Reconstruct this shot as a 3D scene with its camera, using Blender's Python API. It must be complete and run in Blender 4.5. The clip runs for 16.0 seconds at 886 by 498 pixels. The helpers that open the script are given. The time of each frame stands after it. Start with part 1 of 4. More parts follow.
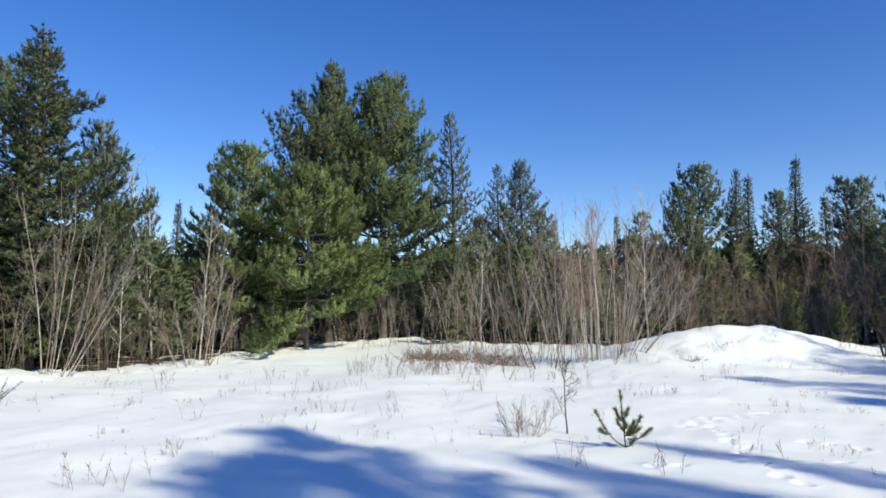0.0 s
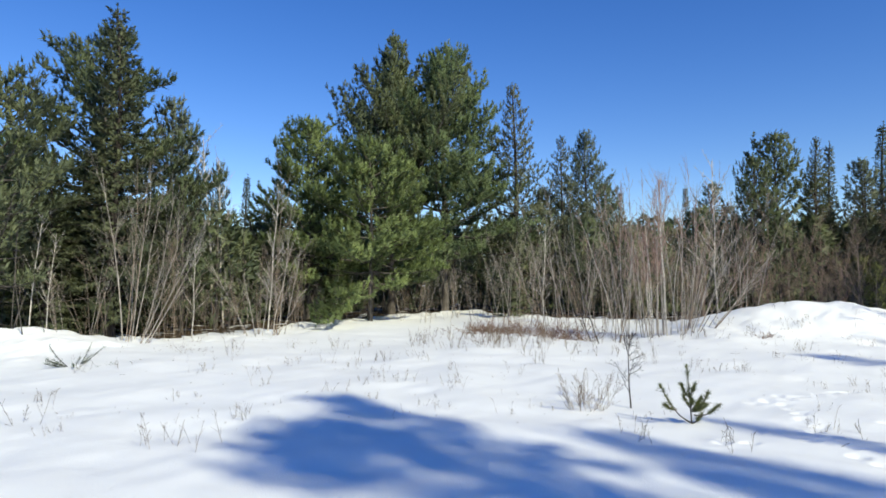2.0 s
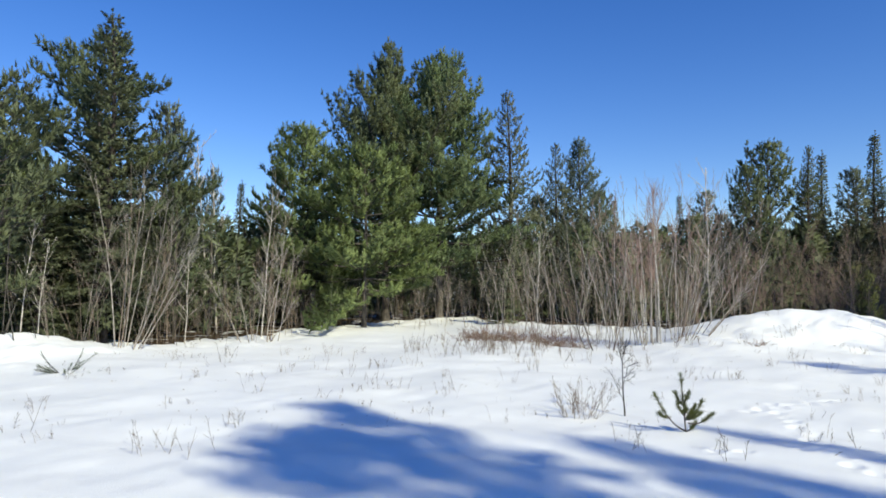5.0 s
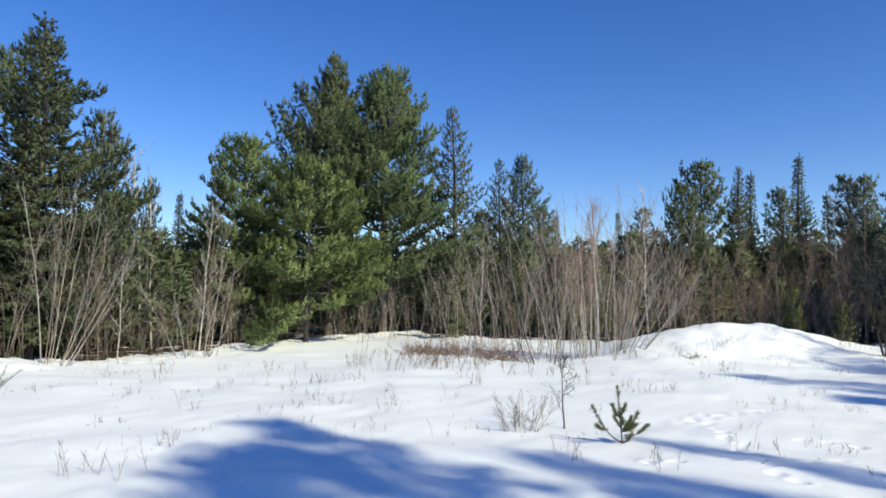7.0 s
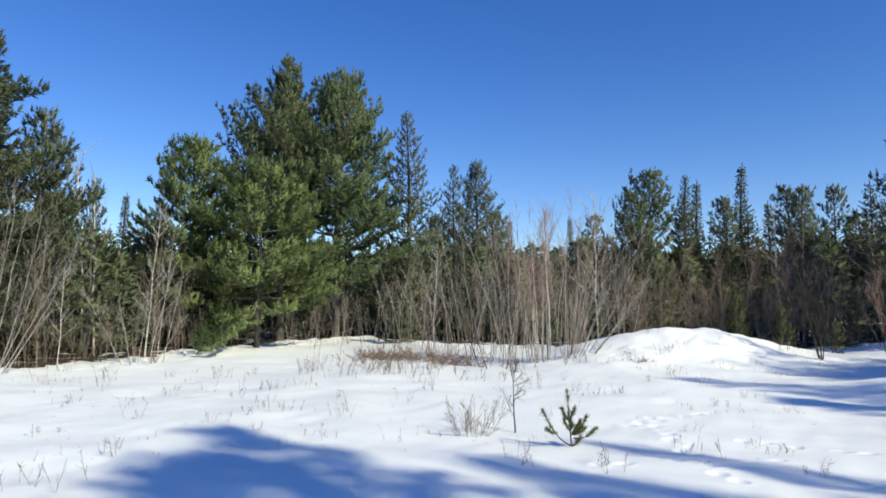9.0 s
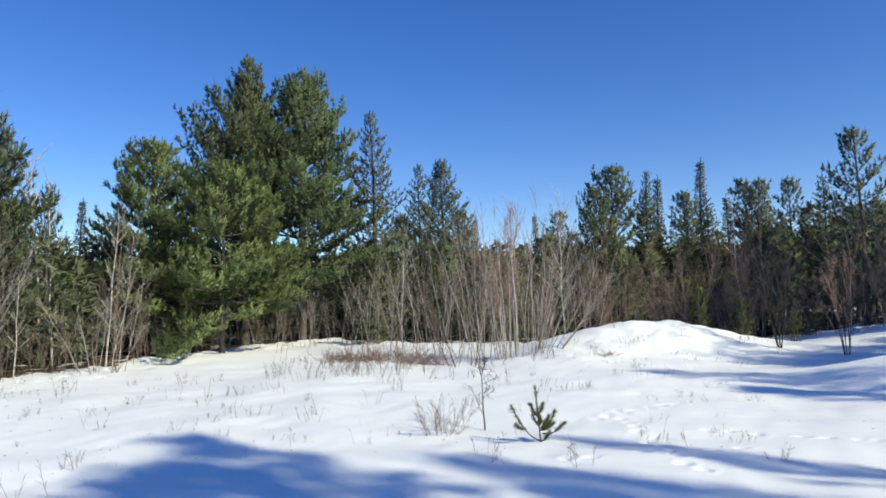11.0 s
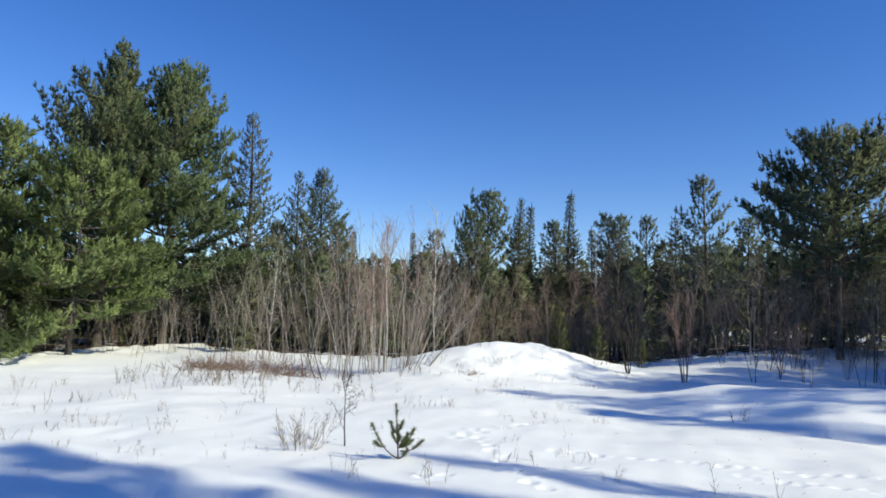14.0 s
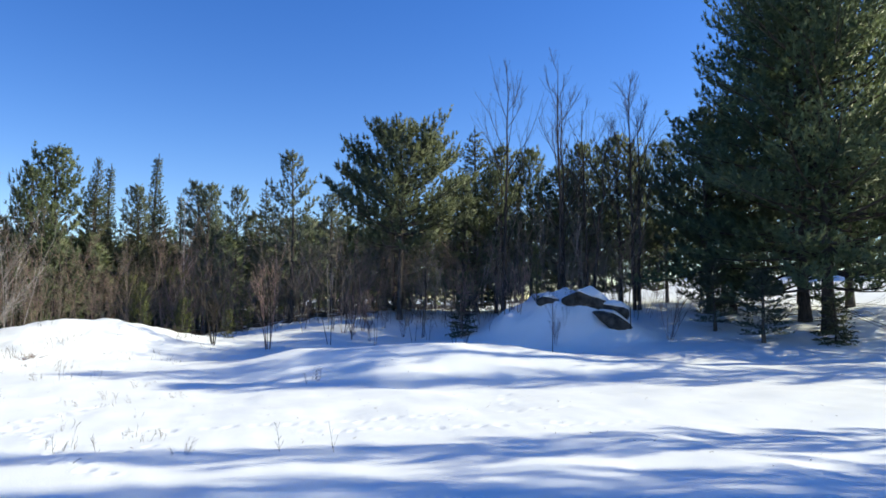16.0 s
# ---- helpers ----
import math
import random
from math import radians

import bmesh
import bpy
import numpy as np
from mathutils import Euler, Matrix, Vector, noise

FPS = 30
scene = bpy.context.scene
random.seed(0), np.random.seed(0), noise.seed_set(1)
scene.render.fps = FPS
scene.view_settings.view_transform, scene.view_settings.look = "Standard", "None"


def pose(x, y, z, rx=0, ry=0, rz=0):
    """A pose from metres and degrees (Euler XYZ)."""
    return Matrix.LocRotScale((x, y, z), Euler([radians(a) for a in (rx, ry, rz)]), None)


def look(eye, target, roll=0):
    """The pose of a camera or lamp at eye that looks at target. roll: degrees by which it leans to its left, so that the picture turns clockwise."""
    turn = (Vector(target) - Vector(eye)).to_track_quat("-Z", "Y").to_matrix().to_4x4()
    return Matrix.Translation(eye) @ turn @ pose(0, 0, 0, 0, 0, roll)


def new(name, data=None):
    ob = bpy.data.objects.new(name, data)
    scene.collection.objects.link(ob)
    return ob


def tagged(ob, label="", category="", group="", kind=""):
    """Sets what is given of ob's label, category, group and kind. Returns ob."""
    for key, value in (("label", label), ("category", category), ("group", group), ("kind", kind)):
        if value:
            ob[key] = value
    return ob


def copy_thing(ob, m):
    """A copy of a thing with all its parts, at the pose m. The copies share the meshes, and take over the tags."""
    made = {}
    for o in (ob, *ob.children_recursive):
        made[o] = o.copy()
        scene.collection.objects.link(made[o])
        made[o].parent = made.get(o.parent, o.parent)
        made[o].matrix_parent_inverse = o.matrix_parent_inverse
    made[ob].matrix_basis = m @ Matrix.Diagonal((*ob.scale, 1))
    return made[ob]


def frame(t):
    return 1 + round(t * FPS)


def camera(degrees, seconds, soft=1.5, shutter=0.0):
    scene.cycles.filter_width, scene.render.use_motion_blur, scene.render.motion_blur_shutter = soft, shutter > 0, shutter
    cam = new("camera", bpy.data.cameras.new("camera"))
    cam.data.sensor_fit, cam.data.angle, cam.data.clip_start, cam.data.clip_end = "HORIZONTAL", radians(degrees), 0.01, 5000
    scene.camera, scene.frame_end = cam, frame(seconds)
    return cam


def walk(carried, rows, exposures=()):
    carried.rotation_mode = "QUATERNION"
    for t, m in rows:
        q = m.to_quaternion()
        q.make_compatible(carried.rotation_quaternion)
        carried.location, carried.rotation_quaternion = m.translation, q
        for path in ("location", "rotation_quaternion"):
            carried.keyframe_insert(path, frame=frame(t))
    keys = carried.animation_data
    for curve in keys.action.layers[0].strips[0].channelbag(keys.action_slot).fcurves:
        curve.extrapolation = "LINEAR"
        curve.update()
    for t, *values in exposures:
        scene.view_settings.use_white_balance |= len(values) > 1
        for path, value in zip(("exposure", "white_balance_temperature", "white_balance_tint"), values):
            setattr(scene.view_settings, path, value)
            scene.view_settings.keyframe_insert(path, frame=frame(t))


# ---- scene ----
LENS = 67.28
PATH = [
    (0.0, -0.000, 0.000, 1.600, 0.06, 5.30, -0.30),
    (0.5, 0.008, 0.032, 1.581, -3.67, 4.17, -0.20),
    (1.0, 0.017, 0.051, 1.573, -4.76, 3.34, -0.07),
    (1.5, 0.011, 0.058, 1.569, -5.12, 3.08, -0.06),
    (2.0, 0.018, 0.059, 1.572, -5.33, 3.05, 0.15),
    (2.5, 0.012, 0.053, 1.576, -5.18, 3.37, 0.28),
    (3.0, 0.016, 0.053, 1.577, -5.37, 3.34, 0.48),
    (5.5, 0.015, 0.063, 1.580, -4.35, 3.87, 0.23),
    (6.0, 0.033, 0.052, 1.582, -2.34, 4.35, 0.41),
    (6.5, 0.042, 0.049, 1.591, -1.23, 4.70, -0.12),
    (7.0, 0.034, 0.026, 1.591, -0.08, 4.82, 0.39),
    (7.5, 0.036, 0.037, 1.585, 0.62, 4.82, 0.23),
    (8.0, 0.040, 0.018, 1.589, 1.44, 4.89, -0.06),
    (8.5, 0.048, 0.027, 1.593, 2.70, 5.12, -0.01),
    (9.0, 0.050, 0.005, 1.594, 3.86, 5.27, 0.42),
    (11.5, 0.062, 0.010, 1.603, 7.20, 5.21, -1.12),
    (12.0, 0.050, -0.022, 1.614, 7.17, 5.76, -0.33),
    (12.5, 0.061, -0.039, 1.632, 7.32, 5.70, -0.28),
    (13.0, 0.071, -0.050, 1.642, 7.51, 5.77, -0.75),
    (13.5, 0.064, -0.092, 1.652, 8.48, 6.26, 0.84),
    (14.0, 0.092, -0.178, 1.672, 17.22, 6.32, 1.97),
    (14.5, 0.136, -0.229, 1.688, 27.27, 6.04, 1.20),
    (15.0, 0.184, -0.291, 1.695, 37.29, 5.46, 0.70),
    (15.5, 0.213, -0.331, 1.689, 45.23, 4.77, 0.01),
    (16.0, 0.186, -0.432, 1.702, 51.21, 4.32, 0.06),
]

# ---- camera ----
cam = camera(LENS, 16.0, soft=1.7)
walk(cam, [(t, pose(x, y, z, 90 + tilt, 0, -turn) @ pose(0, 0, 0, 0, 0, lean))
           for t, x, y, z, turn, tilt, lean in PATH],
     [(0.0, 0.0, 6500, 10), (14.4, 0.0, 6500, 10), (15.2, 0.08, 6500, 10), (16.0, 0.25, 6500, 10)])

# ---- light: low winter sun behind and to the right of the first view ----
SUN_UP, SUN_TURN = 36.0, 135.0          # degrees above the horizon, clockwise from +y
world = bpy.data.worlds.new("winter_sky")
scene.world = world
world.use_nodes = True
wn = world.node_tree
sky = wn.nodes.new("ShaderNodeTexSky")
sky.sky_type, sky.sun_disc = "NISHITA", False
sky.sun_elevation, sky.sun_rotation = radians(SUN_UP), radians(SUN_TURN)
sky.altitude, sky.air_density, sky.dust_density, sky.ozone_density = 300, 1.0, 0.1, 3.0
background = wn.nodes["Background"]
background.inputs["Strength"].default_value = 0.155
clear_air = wn.nodes.new("ShaderNodeHueSaturation")      # the deep blue of cold dry air
clear_air.inputs["Saturation"].default_value = 1.32
clear_air.inputs["Hue"].default_value = 0.516
wn.links.new(sky.outputs["Color"], clear_air.inputs["Color"])
wn.links.new(clear_air.outputs["Color"], background.inputs["Color"])

sun_data = bpy.data.lights.new("sun", "SUN")
sun_data.energy, sun_data.angle, sun_data.color = 4.9, radians(0.75), (1.0, 0.965, 0.71)
sun = new("sun", sun_data)
a, e = radians(SUN_TURN), radians(SUN_UP)
to_sun = Vector((math.sin(a) * math.cos(e), math.cos(a) * math.cos(e), math.sin(e)))
sun.matrix_world = look(to_sun * 80, (0, 0, 0))


# ---- materials ----
def material(name, rough=0.7, spec=0.3):
    m = bpy.data.materials.new(name)
    m.use_nodes = True
    p = m.node_tree.nodes["Principled BSDF"]
    p.inputs["Roughness"].default_value = rough
    p.inputs["Specular IOR Level"].default_value = spec
    return m, m.node_tree, p


def node(tree, kind, **values):
    n = tree.nodes.new(kind)
    for key, value in values.items():
        n.inputs[key.replace("_", " ")].default_value = value
    return n


def noise_of(tree, scale, detail=3.0, stretch=None, space="Object"):
    n = node(tree, "ShaderNodeTexNoise", Scale=scale, Detail=detail)
    co = tree.nodes.new("ShaderNodeTexCoord")
    if stretch:
        mp = node(tree, "ShaderNodeMapping", Scale=stretch)
        tree.links.new(co.outputs[space], mp.inputs["Vector"])
        tree.links.new(mp.outputs["Vector"], n.inputs["Vector"])
    else:
        tree.links.new(co.outputs[space], n.inputs["Vector"])
    return n.outputs["Fac"]


def ramp(tree, fac, stops):
    r = tree.nodes.new("ShaderNodeValToRGB")
    while len(r.color_ramp.elements) < len(stops):
        r.color_ramp.elements.new(0.5)
    for el, (at, colour) in zip(r.color_ramp.elements, stops):
        el.position, el.color = at, (*colour, 1)
    tree.links.new(fac, r.inputs["Fac"])
    return r.outputs["Color"]


def mixed(tree, fac, one, two, how="MIX"):
    n = tree.nodes.new("ShaderNodeMix")
    n.data_type, n.blend_type = "RGBA", how
    for socket, value in ((n.inputs["Factor"], fac), (n.inputs["A"], one), (n.inputs["B"], two)):
        if isinstance(value, (int, float)):
            socket.default_value = value
        elif isinstance(value, tuple):
            socket.default_value = (*value, 1)
        else:
            tree.links.new(value, socket)
    return n.outputs["Result"]


def bump(tree, p, height, strength, distance):
    b = node(tree, "ShaderNodeBump", Strength=strength, Distance=distance)
    tree.links.new(height, b.inputs["Height"])
    tree.links.new(b.outputs["Normal"], p.inputs["Normal"])
    return b


def snow_material():
    m, t, p = material("snow", 0.55, 0.25)
    soft = noise_of(t, 1.3, 4, (1, 1, 1))
    grain = noise_of(t, 55, 4)
    col = ramp(t, soft, [(0.3, (0.855, 0.862, 0.862)), (0.7, (0.905, 0.905, 0.898))])
    t.links.new(col, p.inputs["Base Color"])
    add = t.nodes.new("ShaderNodeMath")
    add.operation = "MULTIPLY_ADD"
    t.links.new(soft, add.inputs[0])
    add.inputs[1].default_value = 3.0
    t.links.new(grain, add.inputs[2])
    bump(t, p, add.outputs[0], 0.5, 0.012)
    return m


def litter_material():
    m, t, p = material("needle_litter", 0.9, 0.1)
    patches = noise_of(t, 1.6, 5)
    fine = noise_of(t, 30, 4)
    brown = ramp(t, fine, [(0.3, (0.035, 0.025, 0.016)), (0.7, (0.10, 0.068, 0.04))])
    fac = ramp(t, patches, [(0.56, (0, 0, 0)), (0.62, (1, 1, 1))])
    t.links.new(mixed(t, fac, brown, (0.8, 0.82, 0.84)), p.inputs["Base Color"])
    bump(t, p, fine, 0.6, 0.03)
    return m


def needle_material(name, dark, light, tip, through_light=0.3):
    m, t, p = material(name, 0.5, 0.35)
    geo = t.nodes.new("ShaderNodeNewGeometry")
    clusters = noise_of(t, 1.1, 3)
    col = ramp(t, clusters, [(0.32, dark), (0.68, light)])
    per = ramp(t, geo.outputs["Random Per Island"], [(0.0, (0.82, 0.84, 0.86)), (0.85, (1.06, 1.04, 1.0)), (1.0, (1.2, 1.12, 0.92))])
    col = mixed(t, 1.0, col, per, "MULTIPLY")
    info = t.nodes.new("ShaderNodeObjectInfo")
    col = mixed(t, ramp(t, info.outputs["Random"], [(0.2, (0, 0, 0)), (1.0, (0.35, 0.35, 0.35))]), col, tip)
    t.links.new(col, p.inputs["Base Color"])
    tr = t.nodes.new("ShaderNodeBsdfTranslucent")
    t.links.new(col, tr.inputs["Color"])
    mx = node(t, "ShaderNodeMixShader", Fac=through_light)
    t.links.new(p.outputs[0], mx.inputs[1])
    t.links.new(tr.outputs[0], mx.inputs[2])
    t.links.new(mx.outputs[0], t.nodes["Material Output"].inputs["Surface"])
    return m


def bark_material(name, dark, light, stretch=(1, 1, 0.25), scale=14):
    m, t, p = material(name, 0.85, 0.15)
    grain = noise_of(t, scale, 5, stretch)
    big = noise_of(t, 1.7, 2)
    col = ramp(t, grain, [(0.32, dark), (0.68, light)])
    per = ramp(t, big, [(0.3, (0.75, 0.75, 0.75)), (0.7, (1.15, 1.12, 1.1))])
    t.links.new(mixed(t, 1.0, col, per, "MULTIPLY"), p.inputs["Base Color"])
    bump(t, p, grain, 0.6, 0.02)
    return m


SNOW = snow_material()
LITTER = litter_material()
PINE = needle_material("white_pine_needles", (0.113, 0.162, 0.084), (0.222, 0.287, 0.138), (0.216, 0.264, 0.143), 0.42)
PINE_BLUE = needle_material("blue_pine_needles", (0.110, 0.147, 0.110), (0.202, 0.235, 0.165), (0.219, 0.235, 0.156), 0.38)
JACK = needle_material("jack_pine_needles", (0.121, 0.141, 0.091), (0.219, 0.242, 0.149), (0.219, 0.224, 0.156), 0.38)
# darker than PINE; on the broad right-hand pine it stands for shade
PINE_DARK = needle_material("dark_pine_needles", (0.098, 0.134, 0.080), (0.198, 0.235, 0.118), (0.219, 0.235, 0.133), 0.42)
# lighter, yellower copy of PINE with the sunlight in its colour
PINE_SUN = needle_material("sunlit_pine_needles", (0.146, 0.198, 0.084), (0.276, 0.345, 0.138), (0.263, 0.317, 0.143), 0.42)
SPRUCE = needle_material("spruce_needles", (0.075, 0.099, 0.059), (0.156, 0.182, 0.093), (0.188, 0.187, 0.108), 0.35)
YOUNG = needle_material("young_pine_needles", (0.11, 0.135, 0.05), (0.20, 0.215, 0.075), (0.19, 0.195, 0.075), 0.38)
BARK = bark_material("pine_bark", (0.045, 0.040, 0.036), (0.155, 0.138, 0.122))
DARK_BARK = bark_material("dark_bark", (0.030, 0.026, 0.023), (0.095, 0.08, 0.07))
GREY = bark_material("grey_stem_bark", (0.20, 0.18, 0.16), (0.50, 0.455, 0.41), (1, 1, 0.4), 9)
RED = bark_material("reddish_twig_bark", (0.20, 0.135, 0.118), (0.42, 0.295, 0.26), (1, 1, 0.4), 9)
BRUSH = bark_material("brown_brush_bark", (0.15, 0.118, 0.096), (0.34, 0.275, 0.225), (1, 1, 0.4), 9)
BRUSH_RED = bark_material("red_brush_bark", (0.16, 0.110, 0.095), (0.34, 0.24, 0.205), (1, 1, 0.4), 9)
BIRCH = bark_material("birch_bark", (0.30, 0.27, 0.24), (0.72, 0.68, 0.62), (0.6, 0.6, 3.0), 7)
STRAW = bark_material("dry_stalk", (0.13, 0.10, 0.08), (0.30, 0.24, 0.185), (1, 1, 0.5), 20)
RUST = bark_material("rusty_bracken", (0.145, 0.098, 0.075), (0.32, 0.215, 0.165), (1, 1, 1), 6)
ROCK = bark_material("granite", (0.028, 0.026, 0.023), (0.10, 0.093, 0.083), (1, 1, 1), 5)


# ---- mesh helpers ----
class Bag:
    """Gathers triangles for one mesh."""

    def __init__(self):
        self.v, self.f, self.n, self.soft = [], [], 0, []

    def add(self, verts, faces):
        self.v.append(np.asarray(verts, float).reshape(-1, 3))
        self.f.append(np.asarray(faces, int).reshape(-1, 3) + self.n)
        self.n += len(self.v[-1])

    def tube(self, pts, radii, sides=4):
        pts = np.asarray(pts, float)
        k = len(pts)
        tan = np.gradient(pts, axis=0)
        tan /= np.linalg.norm(tan, axis=1)[:, None] + 1e-9
        ref = np.array([0.0, 0, 1]) if abs(tan[0, 2]) < 0.8 else np.array([1.0, 0, 0])
        s = np.cross(tan, ref)
        s /= np.linalg.norm(s, axis=1)[:, None] + 1e-9
        b = np.cross(tan, s)
        ang = np.arange(sides) * 2 * np.pi / sides
        ring = (np.cos(ang)[None, :, None] * s[:, None] + np.sin(ang)[None, :, None] * b[:, None]) * np.asarray(radii)[:, None, None]
        verts = (pts[:, None] + ring).reshape(-1, 3)
        i, j = np.meshgrid(np.arange(k - 1), np.arange(sides), indexing="ij")
        p, q = (i * sides + j).ravel(), (i * sides + (j + 1) % sides).ravel()
        self.add(verts, np.concatenate([np.stack([p, q, q + sides], 1), np.stack([p, q + sides, p + sides], 1)]))

    def sticks(self, one, two, radius):
        """Thin straight twigs from each place in one to its partner in two."""
        if not len(one):
            return
        d = two - one
        a = np.cross(d, [0.31, 0.52, 0.79])
        a *= radius / (np.linalg.norm(a, axis=1)[:, None] + 1e-9)
        b = np.cross(d / (np.linalg.norm(d, axis=1)[:, None] + 1e-9), a)
        rim = [a, -0.5 * a + 0.87 * b, -0.5 * a - 0.87 * b]
        v = np.stack([one + rim[0], one + rim[1], one + rim[2], two], 1).reshape(-1, 3)
        i = np.arange(len(one))[:, None, None] * 4
        self.add(v, (i + np.array([[0, 1, 3], [1, 2, 3], [2, 0, 3]])).reshape(-1, 3))

    def blades(self, rng, at, way, n, length, width, spread, facing=None):
        """n thin needle bunches at each place, about the given directions; facing: the side of the bough that they cover."""
        if not len(at):
            return
        at, way = np.repeat(at, n, 0), np.repeat(way, n, 0)
        d = way + rng.normal(0, spread, way.shape)
        d /= np.linalg.norm(d, axis=1)[:, None] + 1e-9
        side = np.cross(d, rng.normal(0, 1, d.shape))
        side /= np.linalg.norm(side, axis=1)[:, None] + 1e-9
        ln = length * rng.uniform(0.65, 1.25, (len(d), 1))
        w = width * rng.uniform(0.7, 1.3, (len(d), 1)) / 2
        if facing is not None:
            f = np.repeat(facing, n, 0) + rng.normal(0, 0.2, d.shape)
            f /= np.linalg.norm(f, axis=1)[:, None] + 1e-9
            side = np.where((np.cross(side, d) * f).sum(1)[:, None] < 0, -side, side)
            self.soft.append(np.repeat(f, 3, 0))
        v = np.stack([at - side * w, at + side * w, at + d * ln], 1).reshape(-1, 3)
        self.add(v, np.arange(len(d) * 3).reshape(-1, 3))

    def mesh(self, name, mat, smooth=False):
        me = bpy.data.meshes.new(name)
        v, f = np.concatenate(self.v), np.concatenate(self.f)
        me.vertices.add(len(v))
        me.vertices.foreach_set("co", v.astype(np.float32).ravel())
        me.loops.add(f.size)
        me.loops.foreach_set("vertex_index", f.astype(np.int32).ravel())
        me.polygons.add(len(f))
        me.polygons.foreach_set("loop_start", np.arange(0, f.size, 3, dtype=np.int32))
        me.polygons.foreach_set("loop_total", np.full(len(f), 3, dtype=np.int32))
        if smooth:
            me.polygons.foreach_set("use_smooth", np.ones(len(f), bool))
        for one in (mat if isinstance(mat, (list, tuple)) else [mat]):
            me.materials.append(one)
        me.update(calc_edges=True)
        if self.soft:
            me.polygons.foreach_set("use_smooth", np.ones(len(f), bool))
            soft = me.attributes.new("custom_normal", "FLOAT_VECTOR", "POINT")
            soft.data.foreach_set("vector", np.concatenate(self.soft).astype(np.float32).ravel())
        return me


def part(name, bag, mat, parent, label="", smooth=False):
    ob = new(name, bag.mesh(name, mat, smooth))
    ob.parent = parent
    return tagged(ob, label)


def thing(name, label, category, group="", kind=""):
    return tagged(new(name), label, category, group, kind)


# ---- ground ----
def hill(x, y, cx, cy, along, across, turn, height):
    c, s = math.cos(radians(turn)), math.sin(radians(turn))
    u, v = (x - cx) * c + (y - cy) * s, -(x - cx) * s + (y - cy) * c
    return height * np.exp(-(u / along) ** 2 - (v / across) ** 2)


def smooth_step(a, b, v):
    k = np.clip((v - a) / (b - a), 0, 1)
    return k * k * (3 - 2 * k)


EDGE = [(-180, 60), (-60, 40), (-44, 18.5), (-37, 17.6), (-33, 19.2), (-20, 22.5), (-10, 29), (-3, 33), (4, 28), (12, 27), (22, 28), (30, 28),
        (40, 27), (48, 30), (56, 42), (70, 50), (90, 50), (110, 60), (180, 60)]


def edge(az):
    return np.interp(az, [k for k, _ in EDGE], [d for _, d in EDGE])


def waves(x, y, seed, size, count=14):
    rng = np.random.default_rng(seed)
    z = np.zeros_like(np.asarray(x, float))
    for _ in range(count):
        k, ph, th = rng.uniform(0.6, 1.8) / size, rng.uniform(0, 6.28), rng.uniform(0, 6.28)
        z = z + np.sin((x * math.cos(th) + y * math.sin(th)) * k * 6.28 + ph)
    return z / math.sqrt(count)


def height(x, y):
    x, y = np.asarray(x, float), np.asarray(y, float)
    d, az = np.hypot(x, y), np.degrees(np.arctan2(x, y))
    z = waves(x, y, 3, 9.0) * 0.05 * smooth_step(3, 12, d) + waves(x, y, 5, 2.4) * 0.018 + waves(x, y, 6, 0.8) * 0.005
    z = z + hill(x, y, 9.0, 20.6, 3.6, 2.2, -18, 1.05)            # snow bank beside the birch clump
    z = z + hill(x, y, 6.2, 18.6, 2.2, 2.0, -30, 0.25)
    z = z + hill(x, y, 8.6, 16.2, 1.3, 0.6, -40, 0.16)
    z = z + hill(x, y, 12.9, 9.6, 3.2, 1.5, -50, 0.60)            # drifted berm
    z = z - hill(x, y, 15.6, 11.4, 3.4, 1.5, -50, 0.22)
    z = z + hill(x, y, 11.0, 12.6, 1.6, 1.3, -45, 0.26)
    z = z + hill(x, y, 16.5, 4.5, 4.5, 1.6, -68, 0.18)
    bank = ((x - 20.2) * 0.48 - (y - 10.6) * 0.88) / 2.3, ((x - 20.2) * 0.88 + (y - 10.6) * 0.48) / 2.0
    z = z + 1.34 * np.exp(-np.abs(bank[0]) ** 3 - np.abs(bank[1]) ** 3) + hill(x, y, 20.6, 10.0, 0.9, 0.9, 0, 0.12)   # bank with boulders
    z = z + hill(x, y, -11.8, 14.6, 2.4, 1.6, 30, 0.45)
    z = z + np.exp(-np.abs(bank[0]) ** 3 - np.abs(bank[1]) ** 3) * (waves(x, y, 17, 1.3) * 0.11 + np.abs(waves(x, y, 18, 0.6)) * 0.06)
    right = smooth_step(52, 74, az) * (1 - smooth_step(120, 150, az))
    shaded = smooth_step(30, 44, az) * (1 - smooth_step(120, 150, az))
    z = z + shaded * (smooth_step(17, 21, d) * 0.3 + smooth_step(20, 31, d) * 0.62) + right * (smooth_step(20, 27, d) * 0.3 + smooth_step(26, 60, d) * 2.2)
    z = z + smooth_step(20, 34, d) * 0.18
    z = z + np.exp(-((x - 9.0) / 4.5) ** 2 - ((y - 19.6) / 2.8) ** 2) * (waves(x, y, 9, 1.3) * 0.03 + np.abs(waves(x, y, 12, 0.9)) * 0.03)
    rim = np.exp(-((d - edge(az)) / 2.5) ** 2)
    z = z + rim * (np.clip(waves(x, y, 8, 1.7), -0.4, 2) * 0.06 + np.abs(waves(x, y, 15, 0.9)) * 0.05)
    return z


def stand(x, y, sink=0.03):
    return float(height(x, y)) - sink


